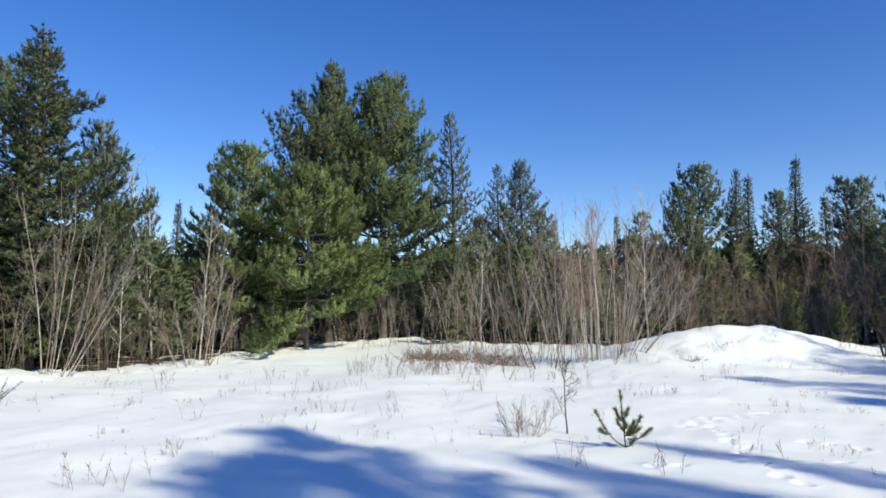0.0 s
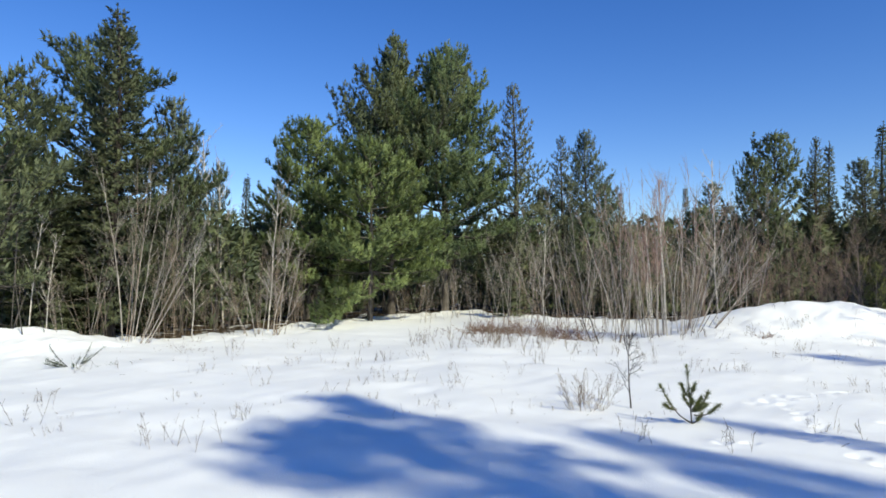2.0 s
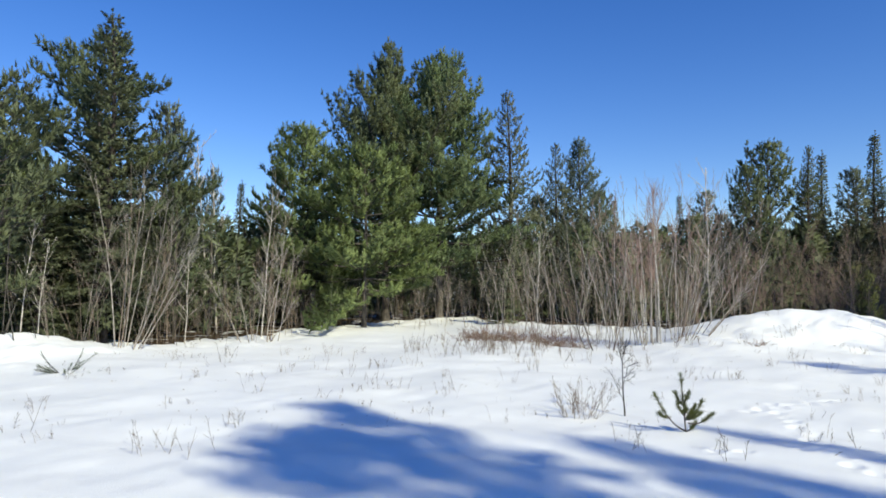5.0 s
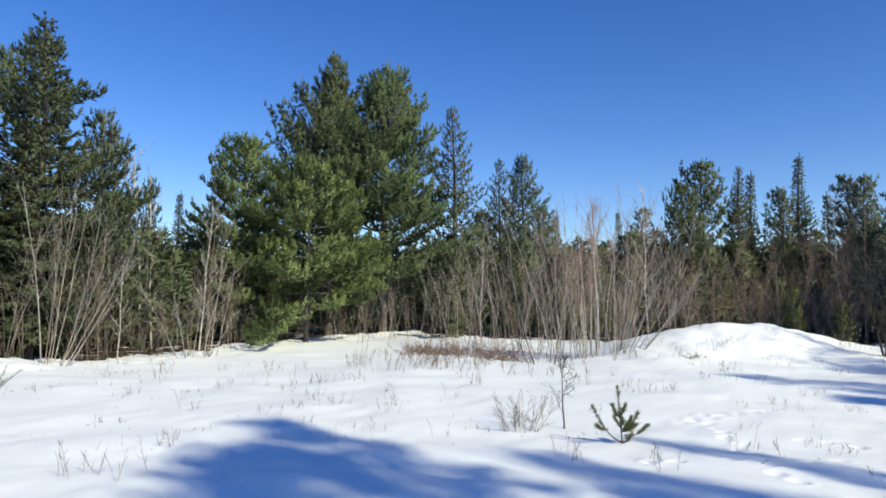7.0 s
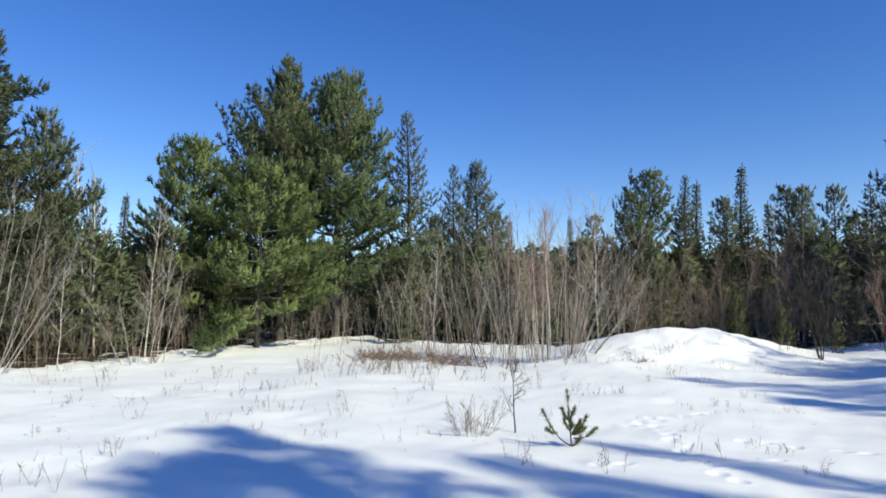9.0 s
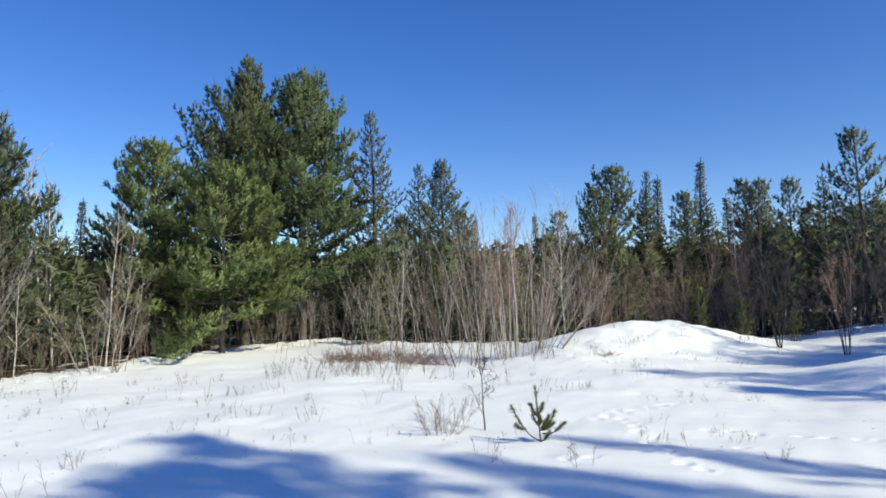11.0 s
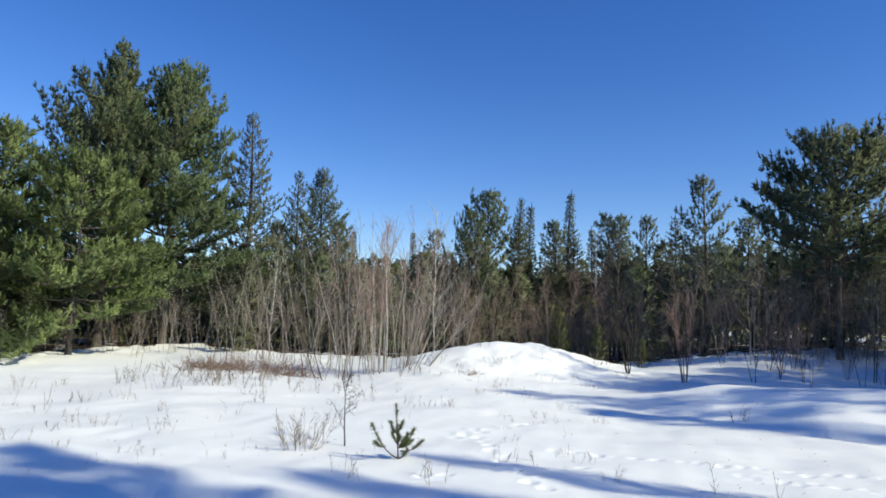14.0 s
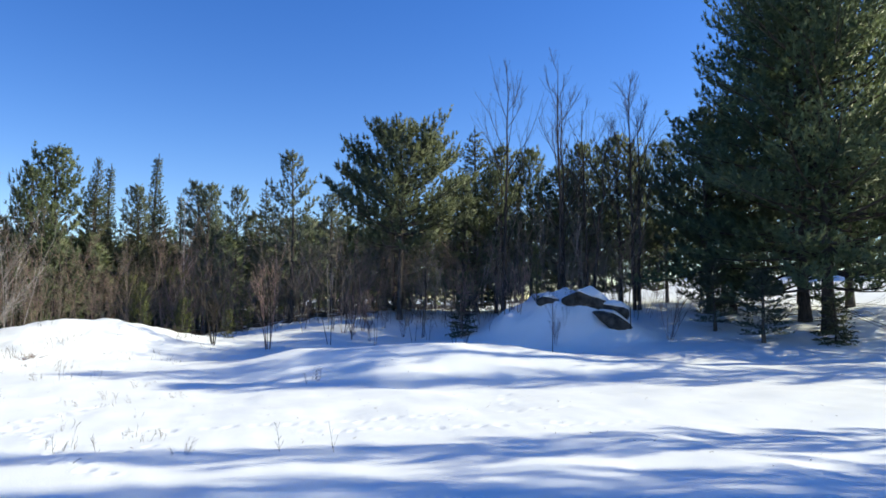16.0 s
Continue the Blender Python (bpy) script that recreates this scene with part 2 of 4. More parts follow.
# paths of small tracks pressed into the snow: start, end, step
TRAILS = [((3.75, 9.9), (3.15, 6.0), 0.30, 0.035), ((3.3, 9.4), (5.6, 10.9), 0.16, 0.035), ((4.4, 8.3), (9.8, 4.6), 0.24, 0.03),
          ((10.6, 6.5), (9.3, 5.6), 0.33, 0.045), ((6.0, 6.6), (9.4, 3.0), 0.21, 0.025), ((2.1, 7.0), (4.6, 7.3), 0.37, 0.03)]


def build_ground():
    azs = np.concatenate([np.arange(-46, 96, 0.3), np.arange(96, 314, 6.0)])
    ds = np.concatenate([[0.6, 1.5, 2.6, 3.6], np.geomspace(4.4, 34, 210), np.geomspace(35.5, 90, 34), [120, 180, 300, 600, 1500]])
    A, D = np.meshgrid(np.radians(azs), ds)
    X, Y = D * np.sin(A), D * np.cos(A)
    Z = height(X, Y)
    rng = np.random.default_rng(11)
    for (x0, y0), (x1, y1), step, deep in TRAILS:
        n = int(math.hypot(x1 - x0, y1 - y0) / step)
        for k in range(n):
            w = (k + rng.uniform(-0.2, 0.2)) / n
            cx = x0 + (x1 - x0) * w + rng.normal(0, 0.05) + 0.05 * (-1) ** k
            cy = y0 + (y1 - y0) * w + rng.normal(0, 0.05)
            q = ((X - cx) ** 2 + (Y - cy) ** 2) / (0.055 + deep * 0.4) ** 2
            Z = Z - deep * np.exp(-q) + deep * 0.35 * np.exp(-(np.sqrt(q) - 1.7) ** 2 * 4)
    v = np.concatenate([[[0, 0, 0]], np.stack([X, Y, Z], -1).reshape(-1, 3)])
    na, nd = len(azs), len(ds)
    i, j = np.meshgrid(np.arange(nd - 1), np.arange(na), indexing="ij")
    p, q = (1 + i * na + j).ravel(), (1 + i * na + (j + 1) % na).ravel()
    hub = np.stack([np.zeros(na, int), 1 + (np.arange(na) + 1) % na, 1 + np.arange(na)], 1)
    bag = Bag()
    bag.add(v, np.concatenate([hub, np.stack([p, q, q + na], 1), np.stack([p, q + na, p + na], 1)]))
    me = bag.mesh("ground", [SNOW, LITTER], True)
    co = np.zeros(len(me.polygons) * 3, np.float32)
    me.polygons.foreach_get("center", co)
    c = co.reshape(-1, 3)
    d, az = np.hypot(c[:, 0], c[:, 1]), np.degrees(np.arctan2(c[:, 0], c[:, 1]))
    inside = (d > edge(az) + np.where(az < -30, 2.6, 1.2) + waves(c[:, 0], c[:, 1], 21, 3.0) * 0.9) & (d < 75)
    me.polygons.foreach_set("material_index", inside.astype(np.int32))
    return tagged(new("ground", me), "sunlit snow field with drifts, small tracks and forest litter", "snow", kind="structure")


build_ground()


# ---- conifers ----
UP = np.array([0.0, 0.0, 1.0])


def unit(v):
    return v / (np.linalg.norm(v, axis=-1, keepdims=True) + 1e-9)


def conifer(name, label, seed, h, R, clear=0.15, whorl=0.48, limbs=6, low=-5, high=58, curve=0.25, shape=0.6, rough=0.35,
            gap=0.25, side=0.44, step=0.18, n=8, blade=0.20, wide=0.052, spread=0.46, inner=0.26, upright=0.6, candle=0.18, needles=None, bark=None,
            lean=(0, 0), trunk=0.012, keep=1.0, wobble=9, stubs=5):
    """gap, side: spacing and length of the branchlets along a limb; step: spacing of the needle tufts on a branchlet; candle: length of the
    upturned shoot at its end; inner: where on the limb the branchlets begin; stubs: dead branches to the metre under the crown."""
    rng = np.random.default_rng(seed)
    root = thing(name, label, "tree")
    stem, crown = Bag(), Bag()
    zs = np.linspace(-0.3, h, 14)
    w = zs / h
    ph = rng.uniform(0, 6.28, 2)
    bx = lean[0] * h * w + 0.012 * h * np.sin(w * 5 + ph[0]) * w
    by = lean[1] * h * w + 0.012 * h * np.sin(w * 4 + ph[1]) * w
    rad = h * trunk * (1 - np.clip(w, 0, 1)) ** 0.8 + 0.012
    rad[0] *= 1.5
    rad[1] *= 1.1
    stem.tube(np.stack([bx, by, zs], 1), rad, 8)
    turn = rng.uniform(0, 6.28)
    for _ in range(int(h * max(clear, 0.12) * stubs)):          # dead branches under the crown
        zz, aa = rng.uniform(0.3, max(0.8, h * clear)), rng.uniform(0, 6.28)
        ll = rng.uniform(0.3, 1.0) * R * 0.6
        o = np.array([np.interp(zz, zs, bx), np.interp(zz, zs, by), zz])
        u = np.linspace(0, 1, 4)[:, None]
        d = np.array([math.cos(aa), math.sin(aa), rng.uniform(-0.3, 0.2)])
        pts = o + d * ll * u - UP * 0.1 * ll * u * u
        stem.tube(pts, np.linspace(0.014, 0.004, 4), 3)
        g = rng.uniform(0.3, 1, 5)
        foot = np.stack([np.interp(g, u[:, 0], pts[:, c]) for c in range(3)], 1)
        stem.sticks(foot, foot + (d + rng.normal(0, 0.6, (5, 3))) * ll * 0.25, 0.004)
    feet, ways, longs = [], [], []
    z = h * clear
    while z < h - 0.25:
        s = (z - h * clear) / (h * (1 - clear))
        full = R * max(0.0, 1 - s) ** shape * (0.6 + 0.4 * smooth_step(-0.02, 0.16, s)) + 0.08
        count = max(3, int(round(limbs * rng.uniform(0.75, 1.25) * (1 - 0.3 * s))))
        turn += rng.uniform(0.3, 1.2)
        for k in range(count):
            if rng.uniform() > keep:
                continue
            az = turn + k * 6.283 / count + rng.normal(0, 0.22)
            el = radians(low + (high - low) * s ** 1.15 + rng.normal(0, wobble))
            L = full * (1 + rng.normal(0, rough * 0.55) * (1 - 0.5 * s)) / max(math.cos(el), 0.62)
            if s < 0.6 and rng.uniform() < 0.25 * rough:
                L *= 1.25
            if el > 0.2:
                L = min(L, (h - z) / math.sin(el) * 0.9)
            L = max(0.14, L)
            zz = z + rng.normal(0, whorl * 0.12)
            o = np.array([np.interp(zz, zs, bx), np.interp(zz, zs, by), min(zz, h - 0.1)])
            out = np.array([math.cos(az), math.sin(az), 0])
            bend = np.array([-out[1], out[0], 0]) * rng.normal(0, 0.10)
            u = np.linspace(0, 1, 6)[:, None]
            cv = curve * (1 - 0.5 * s)
            pts = o + L * (out * math.cos(el) * u + UP * (math.sin(el) * u + cv * (u ** 2.2 - 0.5 * u)) + bend * u * u)
            stem.tube(pts, np.linspace(0.009 + 0.010 * L, 0.004, 6), 4 if L > 1.5 else 3)
            m = max(3, int(round(2 * L * (1 - inner) / gap)))
            uu = inner + (1 - inner) * (np.arange(m) + rng.uniform(0, 1, m)) / m
            way = unit(pts[-1] - pts[2])
            across = unit(np.cross(way, UP)) * (np.where(np.arange(m) % 2, 1, -1) * rng.uniform(0.35, 1.0, m))[:, None]
            feet.append(np.stack([np.interp(uu, u[:, 0], pts[:, c]) for c in range(3)], 1))
            ways.append(unit(way * rng.uniform(0.6, 1.0, (m, 1)) + across + UP * rng.uniform(-0.1, 0.3, (m, 1))))
            longs.append(np.clip(side * L * (1.18 - uu), 0.13, 1.3) * rng.uniform(0.6, 1.3, m))
        z += whorl * rng.uniform(0.8, 1.2) * (1 - 0.35 * s)
    feet.append(np.array([[bx[-1], by[-1], h - 0.35]]))
    ways.append(np.array([UP]))
    longs.append(np.array([0.4]))
    c, d, ln = np.concatenate(feet), np.concatenate(ways), np.concatenate(longs)
    thick = ln > 0.3
    stem.sticks(c[thick], (c + d * ln[:, None])[thick], 0.006)
    for k in range(int(math.ceil(ln.max() / step))):            # tufts, from the end of every branchlet inwards
        f = 1 - (k + rng.uniform(0.0, 0.6, len(ln))) * step / ln
        live = f > 0.04
        f, p, q, l1 = f[live, None], c[live], d[live], ln[live, None]
        at = p + q * l1 * f + UP * l1 * f * f * upright * 0.45
        way = unit(q + UP * upright * (0.25 + 0.9 * f) + rng.normal(0, 0.2, q.shape))
        facing = unit(way * 0.6 + UP * 0.5 + unit(at * [1, 1, 0]) * 0.45)
        crown.blades(rng, at, way, n, blade, wide, spread, facing)
        if k == 0 and candle:
            up = unit(way + UP * upright)
            for g in (0.5, 1.0):
                crown.blades(rng, at + up * candle * g * rng.uniform(0.5, 1.2, f.shape), up, max(2, n // 3), blade * 0.8, wide, spread * 0.7, facing)
    part("trunk", stem, bark or BARK, root, smooth=True)
    part("crown", crown, needles or PINE, root)
    root["h"] = h
    return root


def put(root, x, y, turn=0, sink=0.05):
    root.matrix_basis = pose(x, y, stand(x, y, sink), 0, 0, turn)
    return root


def again(root, x, y, h, turn, fat=1.0, label=""):
    k = h / root["h"]
    m = Matrix.LocRotScale((x, y, stand(x, y, 0.05)), Euler((0, 0, radians(turn))), (k * fat, k * fat, k))
    c = copy_thing(root, m)
    if label:
        tagged(c, label)
    return c


def tall(x, y, top):
    return top - stand(x, y)


def white_pine(x, y, top, R, seed, label="tall white pine with layered green needle boughs", **more):
    args = dict(low=-4, high=62, shape=0.55, needles=PINE)
    args.update(more)
    return put(conifer("white_pine", label, seed, tall(x, y, top), R, **args), x, y)


def spruce(x, y, top, R, seed, label="dark narrow spruce with drooping short boughs", **more):
    args = dict(clear=0.06, whorl=0.25, limbs=7, low=-20, high=35, curve=0.22, shape=1.0, rough=0.25, gap=0.15, side=0.42, step=0.13, n=6, blade=0.12, wide=0.050,
                spread=0.5, inner=0.2, upright=0.05, candle=0, needles=SPRUCE, bark=DARK_BARK, wobble=7)
    args.update(more)
    return put(conifer("spruce", label, seed, tall(x, y, top), R, **args), x, y)


# twin white pine in the middle of the edge
white_pine(-5.4, 31.6, 13.5, 3.6, 1, "tallest white pine with dark upswept boughs above snow edge", needles=PINE_DARK, clear=0.26, low=24, high=68, shape=1.0, rough=0.45,
           whorl=0.52, limbs=5, upright=0.7, stubs=3, n=11, gap=0.2)
white_pine(-2.9, 32.4, 13.1, 4.7, 2, "broad white pine with layered boughs and open lower trunk", clear=0.2, low=-6, high=60, shape=0.85, rough=0.32, whorl=0.56, n=12, gap=0.2)
# rounded pines before them, sunlight put into their lighter needle colour
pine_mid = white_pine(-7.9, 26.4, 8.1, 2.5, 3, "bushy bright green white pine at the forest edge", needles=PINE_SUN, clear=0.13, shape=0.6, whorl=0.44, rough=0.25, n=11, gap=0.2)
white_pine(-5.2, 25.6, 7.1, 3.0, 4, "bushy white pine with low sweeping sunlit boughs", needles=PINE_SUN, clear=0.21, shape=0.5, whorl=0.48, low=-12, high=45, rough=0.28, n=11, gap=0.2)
# left group
spruce(-11.1, 18.0, 9.6, 1.5, 5, "tall dark fir with dense conical crown", shape=0.8, n=7)
white_pine(-13.2, 20.8, 9.8, 2.9, 6, "white pine with long irregular side boughs", clear=0.2, shape=0.42, rough=0.5, low=0, high=34, whorl=0.6, needles=PINE_DARK, n=11, gap=0.2)
white_pine(-12.9, 15.6, 6.9, 2.4, 7, "low bushy white pine with drooping boughs", clear=0.22, shape=0.5, needles=PINE_DARK, stubs=14)
pine_thin = white_pine(-12.0, 23.0, 8.1, 1.4, 8, "slender bluish pine with short upturned boughs", clear=0.15, shape=0.6, needles=PINE_BLUE, keep=0.9, whorl=0.42, gap=0.26, n=8)
# jack pine and the pair beyond it
jack = white_pine(0.5, 33.0, 11.4, 2.4, 9, "open jack pine with sparse upturned shoots", clear=0.2, shape=0.95, needles=JACK, keep=0.95, whorl=0.42, gap=0.26, side=0.36, upright=0.5,
                  low=-5, high=42, curve=0.5, rough=0.35, blade=0.15, n=9, inner=0.25, bark=DARK_BARK)
white_pine(4.3, 35.7, 9.5, 2.1, 10, "open young pine with pale upturned tips", clear=0.2, needles=PINE_BLUE, keep=0.9, whorl=0.42, shape=0.8, curve=0.5, high=66, candle=0.25)
# dense group past the snow bank
pine_dense = white_pine(12.1, 30.8, 8.2, 2.0, 11, "dense dark pine with rounded crown", clear=0.12, shape=0.55, whorl=0.44, needles=PINE_DARK, gap=0.34, n=7, wide=0.07)
spire = spruce(17.1, 31.7, 9.0, 0.85, 12, "narrow spire of a balsam fir", clear=0.12, shape=1.15, whorl=0.2, limbs=8, rough=0.12, blade=0.085, low=-12, high=30, gap=0.16, wide=0.055)
pine_mix = white_pine(19.5, 23.9, 8.3, 1.7, 13, "slim pine with pointed green crown", clear=0.2, shape=0.7, needles=PINE_BLUE, gap=0.32, wide=0.06, limbs=5)
# broad pine on the right, the shade on its crown put into darker needles
pine_broad = white_pine(20.2, 17.9, 8.8, 3.3, 14, "broad white pine with shade-darkened crown on a bare trunk", clear=0.38, shape=0.55, low=2, high=58, limbs=8, rough=0.16, whorl=0.42, n=10, upright=0.75, needles=PINE_DARK, stubs=6)
spruce_wide = spruce(25.3, 17.8, 9.8, 1.7, 15, "ragged spruce with pointed top", shape=0.75, whorl=0.32, gap=0.2, wide=0.06)
# heavy pines that close the right side
pine_big = white_pine(23.65, 3.2, 13.0, 4.3, 16, "heavy shaded pine with boughs almost to the snow", clear=0.12, shape=0.45, whorl=0.44, low=-8, high=50, rough=0.3, trunk=0.014,
                      needles=PINE, bark=DARK_BARK, gap=0.35, inner=0.26, wide=0.050, stubs=14)
white_pine(25.0, 4.1, 12.8, 4.2, 17, "large dark pine with spreading ragged boughs", clear=0.16, shape=0.42, whorl=0.46, low=-5, high=50, rough=0.33, trunk=0.014,
           needles=PINE, bark=DARK_BARK, gap=0.35, inner=0.26, wide=0.050, stubs=14)
young_spruce = spruce(0.2, 29.0, 2.8, 0.75, 18, "young blue-green spruce in front of the pines", clear=0.02, whorl=0.18)
young_pine = white_pine(15.3, 26.4, 2.9, 0.8, 19, "young yellow-green pine before brown brush", clear=0.05, whorl=0.3, needles=YOUNG, blade=0.12)
top_pine = put(conifer("white_pine", "tall pine with a tufted top behind the clearing", 21, 14.9, 1.0, clear=0.68, shape=0.4, low=5, high=50), 21.3, 0.0)
# tall round-topped pine behind the clearing, seen only by its shadow
shade_pine = put(conifer("white_pine", "tall pine standing behind the snowy clearing", 20, 14.5, 0.9, clear=0.79, shape=0.32, low=0, high=62, rough=0.6, whorl=0.48, limbs=7,
                         inner=0.25, gap=0.17, step=0.13, side=0.42, n=10, wide=0.06, upright=0.6, stubs=1), 11.95, -7.2)

for src, x, y, top, fat, label in [
        (pine_thin, -12.6, 25.2, 8.0, 0.9, "slender bluish pine behind its neighbour"),
        (pine_thin, -13.8, 31.1, 7.3, 0.7, "small thin pine in a gap of the edge"),
        (spire, -13.2, 33.0, 7.2, 1.0, "thin fir spire in a gap of the edge"),
        (jack, -10.4, 30.0, 6.4, 1.2, "small open pine in the second row"),
        (jack, 3.0, 34.8, 9.2, 0.9, "thin open pine beside a fuller one"),
        (pine_dense, 2.0, 36.4, 6.6, 1.1, "dense dark pine behind open pines"),
        (pine_dense, 5.4, 37.2, 7.0, 1.0, "dense dark pine behind open pines"),
        (spruce_wide, 13.4, 30.0, 7.2, 0.8, "ragged spruce in a dark row"),
        (spruce_wide, 16.4, 30.0, 6.8, 0.9, "ragged spruce in a dark row"),
        (spruce_wide, 14.9, 29.0, 6.6, 0.8, "ragged spruce in a dark row"),
        (spire, 6.7, 39.4, 7.1, 1.1, "distant fir top above bare brush"),
        (spire, 10.7, 40.6, 7.5, 0.9, "distant fir spire above bare brush"),
        (pine_mix, 11.5, 38.3, 7.1, 1.1, "distant pine top above bare brush"),
        (pine_dense, 10.7, 29.8, 7.0, 0.8, "dense dark pine leaning on its neighbour"),
        (jack, 14.3, 31.9, 8.3, 0.8, "thin open pine in a dark row"),
        (spire, 15.2, 32.6, 8.3, 1.0, "narrow fir spire in a dark row"),
        (pine_mix, 15.4, 30.3, 6.9, 1.1, "slim green pine in a dark row"),
        (spire, 18.6, 32.0, 7.2, 1.1, "narrow fir spire behind a pine"),
        (pine_thin, 18.3, 29.8, 7.4, 1.2, "slender bluish pine in a dark row"),
        (pine_thin, 17.6, 27.7, 7.0, 1.0, "slender bluish pine above brown brush"),
        (pine_mix, 19.2, 27.9, 7.1, 0.9, "slim pine above brown brush"),
        (spruce_wide, 19.8, 26.4, 7.2, 0.8, "ragged spruce above brown brush"),
        (pine_dense, 28.4, 16.7, 9.0, 0.9, "dense dark pine behind bare trees"),
        (pine_dense, 28.5, 12.1, 9.0, 1.1, "dark bushy pine behind bare trees"),
        (pine_dense, 30.4, 10.7, 8.9, 0.8, "dense dark pine behind bare trees"),
        (pine_dense, 27.0, 17.4, 9.0, 0.9, "dense dark pine behind bare trees"), (pine_dense, 24.9, 16.4, 7.4, 1.0, "dense dark pine behind bare trees"),
        (pine_dense, 29.8, 14.6, 9.2, 1.0, "dense dark pine behind bare trees"), (pine_dense, 31.6, 12.6, 8.8, 1.0, "dense dark pine behind bare trees"),
        (pine_dense, 31.0, 8.4, 9.6, 1.0, "dense dark pine behind bare trees"), (pine_mix, 26.4, 13.0, 7.2, 1.3, "slim pine between bare trunks"),
        (spruce_wide, 27.4, 7.0, 10.1, 1.0, "ragged spruce beside the heavy pines"),
        (spruce_wide, 22.5, 20.4, 6.5, 1.1, "ragged spruce in the shade"),
        (young_spruce, 18.2, 13.2, 2.0, 1.1, "young spruce in the shaded hollow"),
        (young_spruce, 22.0, 2.8, 1.9, 1.3, "low young spruce beneath the heavy pines"),
        (pine_thin, 21.6, 4.6, 2.6, 2.2, "low scraggly pine beneath the heavy pines"),
        (pine_thin, 23.0, 6.4, 3.0, 1.9, "low scraggly pine beneath the heavy pines"),
        (spruce_wide, -14.6, 22.6, 8.4, 1.0, "ragged dark spruce behind pines"),
        (spruce_wide, -12.2, 16.9, 4.6, 1.3, "dark spruce filling the forest edge"),
        (pine_dense, -10.4, 20.8, 5.0, 0.9, "dense dark pine in the second row"),
        (young_pine, 11.7, 22.3, 2.2, 0.7, "young yellow-green pine behind the snow bank"),
        (young_pine, 12.7, 21.3, 1.7, 0.9, "young yellow-green pine behind the snow bank"),
        (young_pine, 13.8, 20.2, 1.3, 0.9, "young yellow-green pine in the hollow"),
        (pine_dense, 26.4, 7.6, 9.0, 1.2, "dense dark pine beneath taller ones"),
        (pine_dense, -9.2, 33.0, 6.0, 1.2, "dense dark pine in the second row"),
        (pine_mid, -14.5, 18.5, 6.0, 0.9, "bushy pine at the forest edge"),
        (pine_mix, 22.4, 24.5, 6.8, 1.2, "slim pine in the shade"),
        (pine_dense, 24.2, 21.4, 7.6, 1.1, "dense dark pine in the shade"),
        (pine_dense, 27.2, 14.4, 7.6, 1.2, "dark bushy pine behind bare trees"),
        (pine_dense, 23.6, 17.2, 7.0, 1.0, "dense dark pine in the shade"),
        (pine_dense, 27.4, 20.5, 7.8, 1.1, "dense dark pine in the shade"),
        (young_pine, 17.0, 25.6, 2.2, 1.0, "young yellow-green pine before brown brush"),
        (young_pine, 13.4, 26.6, 2.6, 0.8, "young yellow-green pine before brown brush"),
        (young_pine, 14.6, 25.4, 1.5, 1.2, "young yellow-green pine before brown brush"),
        (young_pine, 16.2, 22.8, 1.6, 1.0, "young yellow-green pine in the hollow"),
        (young_pine, 19.2, 10.9, 3.4, 0.4, "young pine on the bank")]:
    again(src, x, y, tall(x, y, top), (x * 97 + y * 31) % 360, fat, label)

# trees beside and behind the path, whose shadows fall over the field
for src, x, y, h, fat in [(shade_pine, 12.05, -5.45, 14.8, 0.44), (shade_pine, 12.15, -6.35, 14.3, 0.42), (pine_dense, 13.9, -5.8, 13.2, 0.32), (pine_dense, 13.6, -6.3, 12.4, 0.26), (pine_thin, 14.5, -3.9, 12.2, 0.4), (shade_pine, 19.6, -0.2, 12.4, 0.6),
                          (pine_thin, 24.8, -5.7, 15.0, 0.5), (pine_dense, 29.6, 3.4, 13.5, 0.8), (pine_dense, 31.4, 5.4, 13.0, 0.8),
                          (pine_thin, 29.5, -4.0, 11.0, 1.1), (pine_thin, 31.8, -1.8, 11.0, 1.1), (pine_thin, 27.6, -5.2, 9.0, 1.0)]:
    again(src, x, y, h, (x * 53 + y * 71) % 360, fat, "tall pine standing behind the snowy clearing")


# ---- bare trees and brush ----
def twigs(bag, rng, o, d, L, r, depth, many, open_angle, sides, reach_of=(0.2, 0.42), fine=None, first=0.25):
    u = np.linspace(0, 1, (2, 4, 6)[min(depth, 2)])[:, None]
    bend = rng.normal(0, 0.12, 3) * (0.35 if L > 5.2 else 1.0)
    bend[2] = abs(bend[2]) + 0.12
    pts = o + L * (d * u + bend * u * u * (0.6 if depth else 0.4)) + rng.normal(0, 0.012 * L, (len(u), 3)) * u
    bag.tube(pts, r * (1 - 0.8 * u[:, 0]) + 0.0014, sides)
    bag = fine or bag
    if not depth:
        return
    for _ in range(int(many * rng.uniform(0.7, 1.3))):
        f = rng.uniform(first, 0.98)
        p = np.array([np.interp(f, u[:, 0], pts[:, c]) for c in range(3)])
        az, oa = rng.uniform(0, 6.28), radians(open_angle * rng.uniform(0.6, 1.4))
        x = unit(np.cross(d, [0.3, 0.5, 0.1] + rng.normal(0, 0.2, 3)))
        yv = np.cross(d, x)
        nd = unit(d * math.cos(oa) + (x * math.cos(az) + yv * math.sin(az)) * math.sin(oa) + UP * 0.12)
        twigs(bag, rng, p, nd, L * rng.uniform(*reach_of) * (1.15 - 0.6 * f), r * 0.34 * (1.1 - 0.5 * f), depth - 1, many * 0.6, open_angle, 3, reach_of)


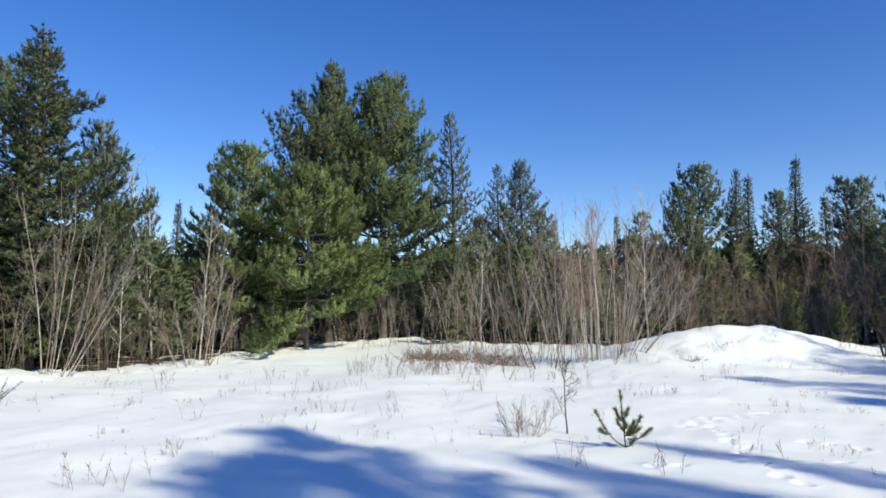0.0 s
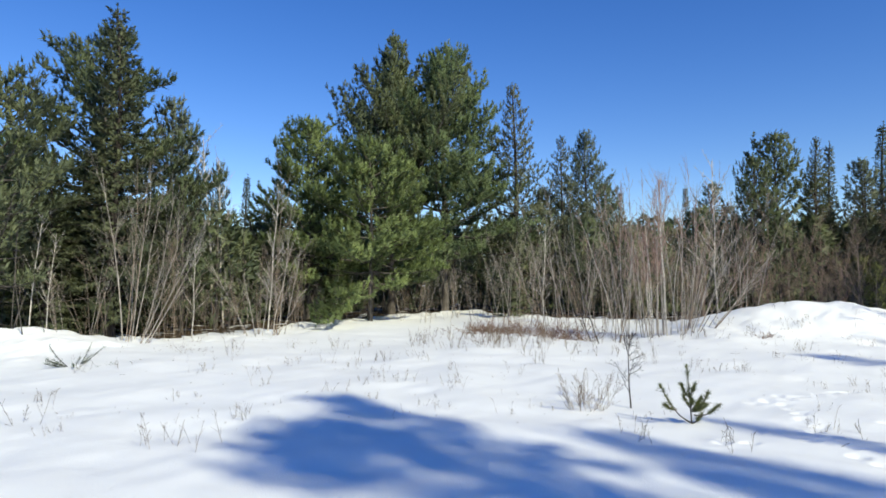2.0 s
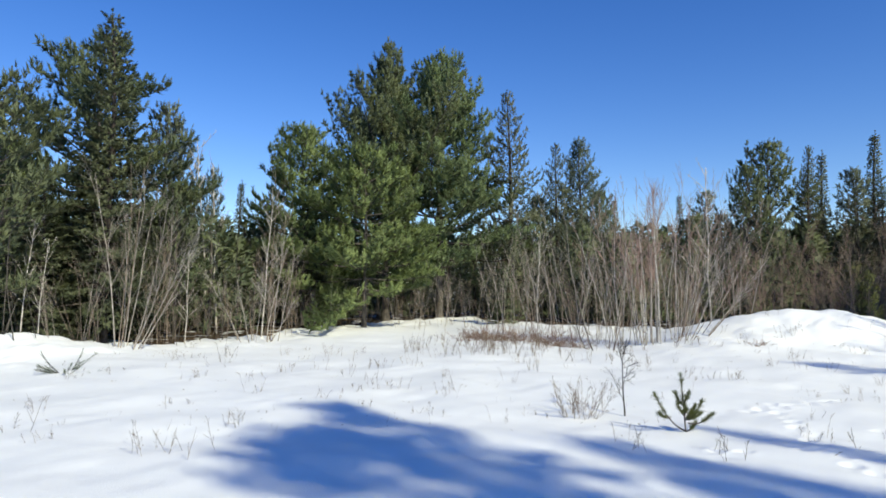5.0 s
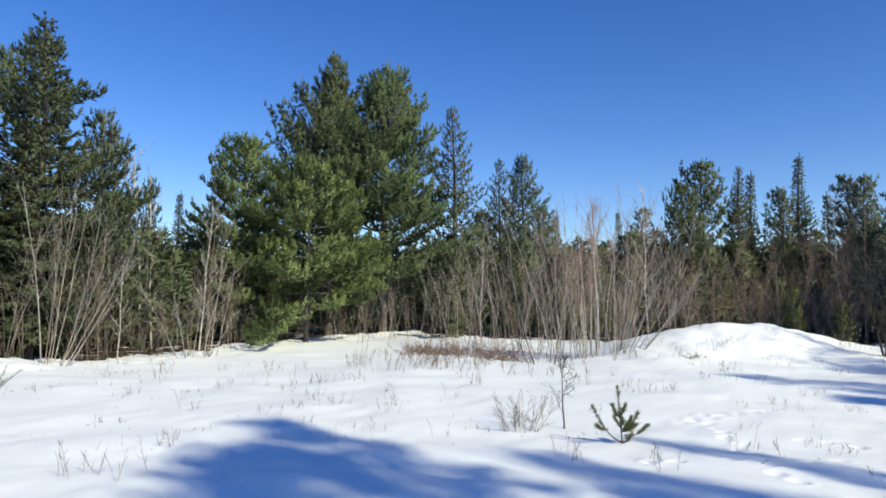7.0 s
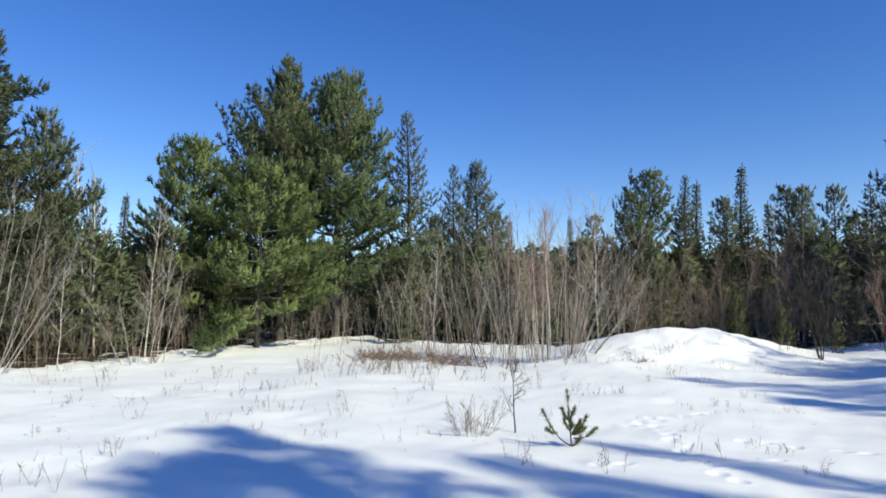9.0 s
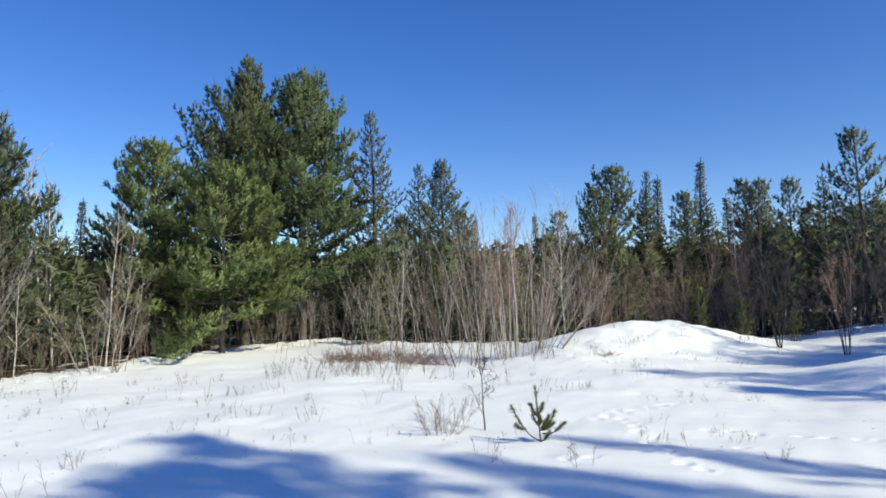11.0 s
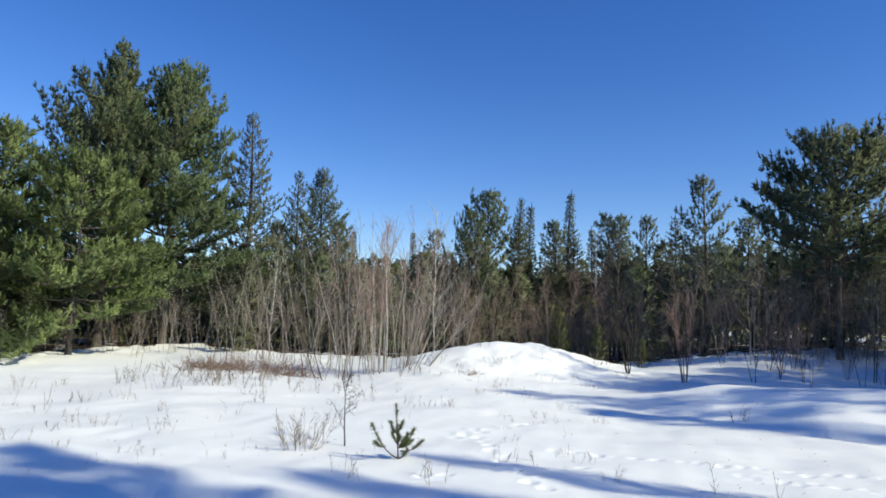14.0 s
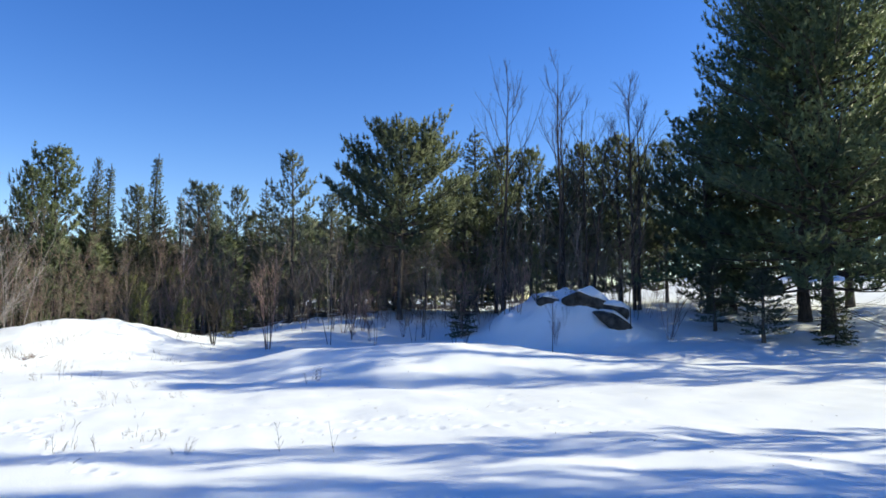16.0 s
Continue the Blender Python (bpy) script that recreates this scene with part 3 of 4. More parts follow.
def clump(name, label, category, seed, stems, h, spread, reach, r, many, open_angle, mats, depth=2, group="", lean=(0, 0), reach_of=(0.2, 0.42), twig=None, first=0.25):
    """A bare shrub or a group of stems from one root; every stem is a part."""
    rng = np.random.default_rng(seed)
    root = thing(name, label, category, group)
    for k in range(stems):
        az = rng.uniform(0, 6.28)
        q = math.sqrt(rng.uniform(0, 1))
        o = np.array([math.cos(az) * spread * q, math.sin(az) * spread * q, -0.12])
        d = unit(np.array([math.cos(az) * reach * q + rng.normal(0, 0.05) + lean[0], math.sin(az) * reach * q + rng.normal(0, 0.05) + lean[1], 1.0]))
        L = h * (rng.uniform(0.92, 1.0) if stems < 3 else rng.uniform(0.55, 1.0))
        bag, fine = Bag(), Bag() if twig else None
        twigs(bag, rng, o, d, L, r * rng.uniform(0.6, 1.2), depth, many, open_angle, 5, reach_of, fine, first)
        stem = part("stem", bag, mats[k % len(mats)], root)
        if fine and fine.v:
            tagged(part("twig_haze", fine, twig, stem, "fine reddish twigs" if twig == RED else "fine grey twigs"), kind="stuff")
    root["h"] = h
    return root


# birch clump with reddish twigs before the snow bank
def ground_clump(x, y, *args, **more):
    return put(clump(*args, **more), x, y, sink=0.02)


ground_clump(4.5, 19.6, "birch_clump", "clump of bare young birches with reddish twigs", "tree", 31, 26, 4.9, 0.8, 0.19, 0.015, 17, 32, [BIRCH, GREY, GREY], reach_of=(0.12, 0.30), twig=RED, first=0.45)
ground_clump(3.7, 20.2, "birch_clump", "clump of bare pale saplings beside reddish birches", "tree", 32, 8, 4.6, 0.45, 0.24, 0.013, 16, 32, [GREY, BIRCH, GREY], reach_of=(0.12, 0.30), twig=RED, first=0.45)
ground_clump(5.3, 19.3, "birch_clump", "fanning bare saplings at a snow bank", "tree", 33, 15, 3.8, 0.6, 0.8, 0.013, 12, 32, [GREY, GREY, BRUSH], reach_of=(0.14, 0.34), lean=(0.45, 0), twig=GREY, first=0.3)
ground_clump(2.75, 18.6, "bare_shrub", "dark leaning bare stems before the birch clump", "shrub", 48, 6, 2.4, 0.5, 0.5, 0.013, 8, 34, [DARK_BARK, BRUSH], lean=(-0.15, 0))
alder = ground_clump(2.4, 24.5, "alder_clump", "thin grey bare alder stems in snow", "shrub", 34, 7, 4.4, 1.1, 0.32, 0.011, 8, 36, [GREY, GREY, BRUSH], first=0.35)
ground_clump(-9.6, 16.4, "alder_clump", "pale bare shrub fanning over the snow edge", "shrub", 35, 6, 5.4, 0.35, 0.12, 0.016, 8, 36, [GREY, GREY, BRUSH], lean=(0.04, 0), reach_of=(0.2, 0.5))
ground_clump(-9.2, 16.4, "alder_clump", "pale bare stems sweeping sideways from a shrub", "shrub", 55, 4, 4.2, 0.2, 0.2, 0.014, 9, 28, [GREY], lean=(0.5, 0), reach_of=(0.25, 0.5))
ground_clump(-7.2, 20.2, "alder_clump", "upright pale bare saplings with fine twigs", "shrub", 36, 6, 4.5, 0.5, 0.22, 0.017, 13, 34, [GREY, STRAW])
ground_clump(-7.5, 20.0, "alder_clump", "low spreading bare shrub with fine twigs", "shrub", 46, 7, 2.6, 0.5, 0.7, 0.014, 15, 34, [GREY, STRAW], reach_of=(0.15, 0.35))
vase = ground_clump(12.7, 16.4, "bare_shrub", "vase-shaped bare shrub in the snow", "shrub", 37, 6, 3.1, 0.12, 0.46, 0.017, 13, 30, [DARK_BARK, RED])
ground_clump(11.8, 17.9, "bare_shrub", "small bare tree forking above the snow", "shrub", 38, 4, 2.7, 0.05, 0.44, 0.020, 18, 34, [DARK_BARK])
brush_red = ground_clump(9.6, 25.0, "brush", "tangled reddish-brown bare brush", "shrub", 39, 6, 4.6, 1.3, 0.40, 0.011, 15, 36, [BRUSH_RED, BRUSH, BRUSH_RED], group="brush along the edge")
brush_grey = ground_clump(12.5, 25.8, "brush", "tangled grey-brown bare brush", "shrub", 40, 6, 4.6, 1.3, 0.38, 0.011, 15, 36, [BRUSH, BRUSH_RED, BRUSH], group="brush along the edge")
birch_young = ground_clump(-9.0, 18.6, "young_birch", "single young birch with pale trunk", "tree", 41, 1, 2.4, 0.02, 0.05, 0.020, 13, 38, [BIRCH], reach_of=(0.12, 0.28))
birch_shade = ground_clump(18.0, 15.0, "thin_stem", "thin dark stem standing in the shaded snow", "sapling", 47, 2, 2.2, 0.2, 0.10, 0.018, 9, 38, [DARK_BARK], group="stems in the hollow")


def bare_tree(x, y, h, seed, label, forks=1, limbs=13, fine=7):
    """A leafless tree: one or more leaders, limbs that leave them steeply and bend upwards, fine twigs."""
    rng = np.random.default_rng(seed)
    root = thing("bare_tree", label, "tree")
    for k in range(forks):
        bag = Bag()
        tall_k = h * (1.0 if k == 0 else rng.uniform(0.75, 0.95))
        u = np.linspace(0, 1, 9)[:, None]
        az = rng.uniform(0, 6.28)
        tilt = np.array([math.cos(az), math.sin(az), 0]) * (0.10 if k else 0.02) * tall_k
        pts = np.array([0.15 * k, -0.1 * k, -0.2]) + UP * tall_k * u + tilt * u + rng.normal(0, 0.05, (9, 3)) * [1, 1, 0] * (0.3 + u)
        bag.tube(pts, 0.0078 * h * (1 - u[:, 0]) ** 0.9 + 0.007, 7)
        for m in range(limbs):
            f = 0.28 + 0.69 * (m + rng.uniform(0, 1)) / limbs
            o = np.array([np.interp(f, u[:, 0], pts[:, c]) for c in range(3)])
            a = m * 2.4 + rng.normal(0, 0.5)
            L = (0.34 * (1 - f) + 0.055) * h * rng.uniform(0.6, 1.2)
            open_a = radians(rng.uniform(28, 50))
            d = np.array([math.cos(a) * math.sin(open_a), math.sin(a) * math.sin(open_a), math.cos(open_a)])
            v = np.linspace(0, 1, 5)[:, None]
            lp = o + L * (d * v * (1 - 0.2 * v) + UP * 0.28 * v * v)
            bag.tube(lp, (0.009 + 0.007 * L) * (1 - 0.85 * v[:, 0]), 4)
            for _ in range(fine):
                g = rng.uniform(0.25, 1)
                p = np.array([np.interp(g, v[:, 0], lp[:, c]) for c in range(3)])
                w = unit(unit(lp[-1] - lp[2]) + rng.normal(0, 0.38, 3) + UP * 0.2)
                twigs(bag, rng, p, w, L * rng.uniform(0.25, 0.55) + 0.2, 0.007, 1, 3, 30, 3)
        part("stem", bag, DARK_BARK, root)
    root["h"] = h
    return put(root, x, y, sink=0.02)


tree_bare = bare_tree(22.7, 14.5, 10.7, 42, "tall bare tree with dark upright limbs")
tree_fork = bare_tree(23.1, 12.2, 10.4, 43, "tall forked bare tree with dark limbs", 2, 12)
bare_tree(26.0, 10.4, 9.8, 44, "bare tree with a haze of fine twigs", 2, 16, 10)
rng = np.random.default_rng(77)
for src, x, y, h, label in [(birch_young, -10.3, 22.9, 6.2, "tall thin birch with pale trunk"), (birch_young, -9.9, 23.0, 5.6, "tall thin birch with pale trunk"),
                            (birch_young, -11.6, 15.4, 2.6, "pale birch trunk at the edge"), (birch_young, -11.2, 15.5, 2.2, "pale birch trunk at the edge"),
                            (birch_young, 1.4, 24.3, 3.4, "leaning white birch sapling"), (birch_young, 8.5, 27.5, 6.0, "pale birch trunk in brown brush"),
                            (birch_young, 16.2, 27.5, 5.5, "pale birch trunk in brown brush"), (birch_young, -7.6, 20.9, 4.2, "pale birch trunk among saplings"),
                            (tree_bare, 24.6, 15.8, 7.4, "bare tree behind its taller neighbour"), (tree_fork, 24.3, 11.6, 8.6, "tall forked bare tree with dark limbs"),
                            (alder, 0.9, 25.8, 4.0, "thin grey bare alder stems in snow"), (alder, 4.2, 26.2, 4.6, "thin grey bare alder stems in snow"),
                            (alder, 6.2, 24.4, 4.2, "thin grey bare alder stems in snow"),
                            (alder, 1.8, 22.6, 4.1, "thin grey bare alder stems in snow"), (alder, 2.7, 21.4, 3.8, "thin grey bare alder stems in snow"),
                            (alder, 3.3, 22.9, 4.6, "thin grey bare alder stems in snow"), (alder, 0.2, 24.2, 3.4, "thin grey bare alder stems in snow"),
                            (alder, 7.6, 22.6, 3.9, "thin grey bare alder stems in snow"), (alder, -3.6, 26.6, 2.6, "thin grey bare alder stems in snow"),
                            (alder, -2.4, 28.2, 2.9, "thin grey bare alder stems in snow"), (alder, -0.9, 27.4, 2.5, "thin grey bare alder stems in snow"),
                            (alder, -6.4, 23.9, 1.9, "thin grey bare alder stems in snow"), (alder, -1.6, 29.4, 3.4, "thin grey bare alder stems in snow"), (vase, 21.0, 7.2, 2.0, "small bare shrub in the shaded hollow")]:
    again(src, x, y, h, rng.uniform(0, 360), 1.0, label)
for k in range(15):
    az = 16 + 31 * (k + rng.uniform(0, 1)) / 15
    d = edge(az) - rng.uniform(-1.5, 1.6)
    src = brush_red if rng.uniform() < 0.45 else brush_grey
    again(src, d * math.sin(radians(az)), d * math.cos(radians(az)), rng.uniform(2.6, 4.8), rng.uniform(0, 360))
for k in range(9):
    az = -36 + 44 * (k + rng.uniform(0, 1)) / 9
    d = edge(az) + rng.uniform(0.0, 1.8)
    again(brush_grey if k % 3 else alder, d * math.sin(radians(az)), d * math.cos(radians(az)), rng.uniform(1.6, 3.2), rng.uniform(0, 360))
for k in range(9):
    az = 43 + 26 * (k + rng.uniform(0, 1)) / 9
    d = rng.uniform(23, 29)
    again(brush_grey if k % 2 else brush_red, d * math.sin(radians(az)), d * math.cos(radians(az)), rng.uniform(2.5, 4.4), rng.uniform(0, 360))
for k in range(16):
    az = 40 + 30 * (k + rng.uniform(0, 1)) / 16
    d = rng.uniform(24.5, 29)
    again((brush_grey, alder)[k % 2], d * math.sin(radians(az)), d * math.cos(radians(az)), rng.uniform(2.6, 5.0), rng.uniform(0, 360))
for x, y, h in [(17.2, 9.2, 2.1), (19.9, 8.0, 2.8)]:
    again(tree_bare, x, y, h, x * 40, 0.8, "thin dark stem standing in the shaded snow")
for k in range(14):
    x, y = 19.2 + rng.normal(0, 1.1), 10.0 + rng.normal(0, 1.3)
    again(birch_shade if k % 3 else vase, x, y, rng.uniform(0.35, 1.1), rng.uniform(0, 360), 1.0, "thin dark stem standing in the shaded snow")
# thin leafless stems and seedlings in the shaded hollow
for k in range(26):
    az, d = rng.uniform(42, 60), rng.uniform(20.5, 26)
    again(birch_shade if k % 2 else vase, d * math.sin(radians(az)), d * math.cos(radians(az)), rng.uniform(0.7, 2.2), rng.uniform(0, 360), 1.0, "thin dark stem standing in the shaded snow")


# ---- far woods behind the first row ----
def far_woods():
    rng = np.random.default_rng(5)
    leaf, wood = Bag(), Bag()
    for k in range(230):
        az = -52 + 152 * (k + rng.uniform(0, 1)) / 230
        d = edge(az) + (rng.uniform(3.0, 15) if az < 50 else rng.uniform(2, 14))
        x, y = d * math.sin(radians(az)), d * math.cos(radians(az))
        g = stand(x, y)
        up = rng.uniform(0.095, 0.135) if az < 52 else rng.uniform(0.12, 0.16)
        h = min(9.0, 1.2 + d * up) * rng.uniform(0.8, 1.0)
        wood.tube([(x, y, g), (x + rng.normal(0, 0.1), y, g + h * 0.6), (x, y, g + h)], [0.09, 0.06, 0.02], 4)
        R = rng.uniform(1.1, 1.9)
        m = 300
        s = rng.uniform(0.0, 1, m) ** 1.15
        rr = R * (1 - s) ** 0.6 * np.sqrt(rng.uniform(0.05, 1, m))
        aa = rng.uniform(0, 6.28, m)
        low = 0.05 if az < 30 else 0.2
        at = np.stack([x + rr * np.cos(aa), y + rr * np.sin(aa), g + h * (low + (0.97 - low) * s)], 1)
        way = np.stack([np.cos(aa), np.sin(aa), np.full(m, 0.35)], 1)
        leaf.blades(rng, at, unit(way), 4, 0.34, 0.095, 0.6, unit(way))
    for k in range(150):
        az = -50 + 100 * (k + rng.uniform(0, 1)) / 150
        d = edge(az) + rng.uniform(16, 34)
        x, y = d * math.sin(radians(az)), d * math.cos(radians(az))
        g, h, m = stand(x, y), 1.4 + d * rng.uniform(0.06, 0.095), 110
        s, aa = rng.uniform(0, 1, m), rng.uniform(0, 6.28, m)
        rr = 2.0 * (1 - s) ** 0.6 * np.sqrt(rng.uniform(0.05, 1, m))
        way = np.stack([np.cos(aa), np.sin(aa), np.full(m, 0.35)], 1)
        leaf.blades(rng, np.stack([x + rr * np.cos(aa), y + rr * np.sin(aa), g + h * s], 1), unit(way), 3, 0.6, 0.22, 0.6, unit(way))
    for k in range(1100):
        az = -46 + 142 * rng.uniform(0, 1)
        d = edge(az) + rng.uniform(0.3, 9)
        x, y = d * math.sin(radians(az)), d * math.cos(radians(az))
        g, h = stand(x, y), rng.uniform(1.5, 5.0)
        wood.tube([(x, y, g), (x + rng.normal(0, 0.3), y + rng.normal(0, 0.3), g + h * 0.5), (x + rng.normal(0, 0.8), y + rng.normal(0, 0.8), g + h)],
                  [rng.uniform(0.007, 0.022), 0.008, 0.003], 3)
    fine = Bag()
    for k in range(1700):
        az = -37 + 98 * rng.uniform(0, 1)
        if math.sin(az * 1.3) + math.sin(az * 0.47 + 2) < rng.uniform(-1.2, 1.6) or (az < 6 and rng.uniform() < 0.45):
            continue
        d = (edge(az) if az < 46 else 26.5) + rng.uniform(-0.6, 3.2)
        x, y = d * math.sin(radians(az)), d * math.cos(radians(az))
        g, h = stand(x, y), rng.uniform(0.6, 3.4)
        lean = rng.normal(0, 0.22, 2) * h
        p0, p1 = np.array([x, y, g]), np.array([x + lean[0], y + lean[1], g + h])
        fine.tube([p0, (p0 + p1) / 2 + rng.normal(0, 0.09, 3), p1], [0.008, 0.006, 0.002], 3)
        for _ in range(8):
            p = p0 + (p1 - p0) * rng.uniform(0.3, 0.95)
            fine.tube([p, p + unit(unit(p1 - p0) + rng.normal(0, 0.6, 3)) * h * rng.uniform(0.12, 0.35)], [0.004, 0.0015], 3)
    tagged(new("undergrowth", fine.mesh("undergrowth", BRUSH)), "tangle of thin bare brown stems under the trees", "brush", kind="stuff")
    tagged(new("far_woods", leaf.mesh("far_woods", PINE_DARK)), "dark conifer woods behind the first row of trees", "woods", kind="stuff")
    tagged(new("far_stems", wood.mesh("far_stems", BARK)), "dim trunks and thin stems inside the woods", "woods", kind="stuff")


far_woods()


# ---- boulders on the bank ----
def boulder(x, y, sx, sy, sz, seed, turn, lift, tip=0):
    rng = np.random.default_rng(seed)
    root = thing("boulder", "dark granite boulder capped with snow on a bank", "rock", "boulders on the bank")
    bm = bmesh.new()
    bmesh.ops.create_icosphere(bm, subdivisions=4, radius=1.0)
    v = np.array([q.co[:] for q in bm.verts])
    f = np.array([[q.index for q in face.verts] for face in bm.faces])
    bm.free()
    for _ in range(9):
        nrm = unit(rng.normal(0, 1, 3))
        cut = rng.uniform(0.5, 0.85)
        over = np.maximum(v @ nrm - cut, 0)
        v = v - over[:, None] * nrm * 0.85
    v = v * (1 + 0.03 * np.sin(v[:, :1] * 9 + seed) * np.sin(v[:, 1:2] * 8)) * [sx, sy, sz]
    stone, cap = Bag(), Bag()
    stone.add(v, f)
    part("stone", stone, ROCK, root)
    keep = (v[f].mean(1)[:, 2] > sz * 0.42)
    cap.add(v * 1.02 + [0, 0, 0.05], f[keep])
    ob = part("snow_cap", cap, SNOW, root, "thick cap of snow", True)
    solid = ob.modifiers.new("thick", "SOLIDIFY")
    solid.thickness = 0.06
    root.matrix_basis = pose(x, y, stand(x, y, 0) + lift, 0, tip, turn)


boulder(20.0, 9.3, 1.05, 0.75, 0.62, 13, -50, -0.14, 18)
boulder(19.7, 8.5, 0.7, 0.5, 0.42, 24, -40, -0.06, 22)
boulder(20.1, 8.6, 0.5, 0.4, 0.35, 8, -20, 0.05, 10)
boulder(19.2, 10.5, 0.38, 0.3, 0.28, 6, -60, -0.12, 12)


# ---- small plants on the snow ----
def sapling():
    rng = np.random.default_rng(9)
    root = thing("pine_sapling", "knee-high green pine sapling standing in snow", "sapling")
    wood, leaf = Bag(), Bag()
    limbs = [((0, 0, 0), (-0.05, 0.0, 0.69), 0.0, 0.45), ((-0.01, 0, 0.05), (-0.34, 0.04, 0.46), 0.08, 0.5), ((-0.17, 0, 0.20), (-0.32, -0.06, 0.27), 0.03, 0.3),
             ((-0.02, 0, 0.33), (-0.10, 0.05, 0.47), 0.03, 0.3), ((-0.02, 0, 0.36), (0.02, -0.06, 0.50), 0.02, 0.3), ((0.02, 0, 0.20), (0.19, 0.03, 0.39), 0.05, 0.4),
             ((0.02, 0, 0.14), (0.29, -0.05, 0.27), 0.05, 0.5), ((0.0, 0, 0.18), (0.09, -0.12, 0.29), 0.03, 0.1), ((0.0, 0, 0.20), (0.13, 0.10, 0.30), 0.03, 0.1),
             ((-0.01, 0, 0.22), (-0.06, 0.12, 0.34), 0.03, 0.3), ((0.02, 0, 0.18), (0.16, -0.02, 0.26), 0.02, 0.1), ((0.02, 0, 0.22), (0.11, 0.04, 0.33), 0.02, 0.1),
             ((0.01, 0, 0.05), (0.12, 0.06, 0.13), 0.02, 0.3), ((-0.01, 0, 0.24), (-0.02, -0.08, 0.36), 0.02, 0.2)]
    for a0, b0, sag, start in limbs:
        a0, b0 = np.array(a0, float), np.array(b0, float)
        u = np.linspace(0, 1, 8)[:, None]
        pts = a0 + (b0 - a0) * u - UP * sag * np.sin(u * 3.14)
        wood.tube(pts, np.linspace(0.010, 0.004, 8), 5)
        uu = rng.uniform(start, 1, 60)
        at = np.stack([np.interp(uu, u[:, 0], pts[:, c]) for c in range(3)], 1)
        way = unit(pts[-1] - pts[-3])
        leaf.blades(rng, at, np.tile(way, (60, 1)), 4, 0.058, 0.007, 0.6)
    part("stem", wood, BARK, root)
    part("needles", leaf, YOUNG, root)
    return put(root, 2.14, 7.98, sink=0.04)


sapling()


def buried_pine():
    rng = np.random.default_rng(19)
    root = thing("buried_pine", "half-buried young pine poking through the snow", "sapling")
    wood, leaf = Bag(), Bag()
    for k in range(16):
        az = rng.uniform(0, 6.28)
        L = rng.uniform(0.3, 0.95)
        d = np.array([math.cos(az) * 0.9, math.sin(az) * 0.6, rng.uniform(0.05, 0.5)])
        u = np.linspace(0, 1, 6)[:, None]
        pts = np.array([0, 0, -0.05]) + d * L * u + np.array([rng.normal(0, 0.12), 0, rng.uniform(-0.1, 0.25)]) * L * u * u
        wood.tube(pts, np.linspace(0.010, 0.004, 6), 4)
        uu = rng.uniform(0.3, 1, 40)
        at = np.stack([np.interp(uu, u[:, 0], pts[:, c]) for c in range(3)], 1)
        leaf.blades(rng, at, np.tile(unit(d + UP * 0.2), (40, 1)), 2, 0.07, 0.007, 0.7)
    part("stem", wood, DARK_BARK, root)
    part("needles", leaf, PINE_BLUE, root)
    return put(root, -8.0, 11.9)


buried_pine()
ground_clump(1.66, 9.12, "seedling_tree", "slim leafless seedling tree with short twigs", "sapling", 51, 1, 1.0, 0.01, 0.02, 0.016, 17, 66, [DARK_BARK], reach_of=(0.25, 0.55))
ground_clump(1.02, 8.95, "twiggy_shrub", "low tuft of fine bare twigs", "shrub", 52, 24, 0.6, 0.22, 0.75, 0.0022, 7, 36, [BRUSH, GREY])


def weed(seed, stalks, h):
    rng = np.random.default_rng(seed)
    root = thing("dry_weed", "dry brown weed stalks poking through snow", "weed", "weeds in the snow")
    for _ in range(stalks):
        stalk = Bag()
        o = np.array([*rng.normal(0, 0.11, 2), -0.05])
        d = unit(np.array([*rng.normal(0, 0.26, 2), 1.0]))
        L = h * rng.uniform(0.5, 1)
        twigs(stalk, rng, o, d, L, 0.0012, 1, int(rng.integers(3, 10)), rng.uniform(30, 58), 3)
        part("stalk", stalk, STRAW, root)
    root["h"] = h
    return root


WEEDS = [weed(61, 3, 0.34), weed(62, 5, 0.30), weed(63, 2, 0.5), weed(64, 7, 0.42), weed(65, 4, 0.22)]
spots = [(-3.55, 6.6), (-3.3, 6.5), (-2.9, 6.4), (-4.13, 16.2), (-1.67, 13.8), (-0.7, 9.9), (-5.24, 11.5)]
for k, w in enumerate(WEEDS):
    put(w, *spots[k], sink=0.0)
rng = np.random.default_rng(123)
more = spots[len(WEEDS):] + [(-6.5, 15.7), (4.1, 12.7), (6.0, 14.0), (3.6, 8.0), (-5.4, 7.3), (9.35, 10.4), (4.3, 6.6), (2.2, 6.9), (1.4, 7.1), (-6.0, 14.2), (-5.6, 13.0)]
for x, y in more:
    again(WEEDS[int(rng.integers(5))], x, y, rng.uniform(0.22, 0.45), rng.uniform(0, 360))
again(WEEDS[2], 5.15, 5.5, 0.62, 40, label="tall dry weed with seed heads in shadowed snow")
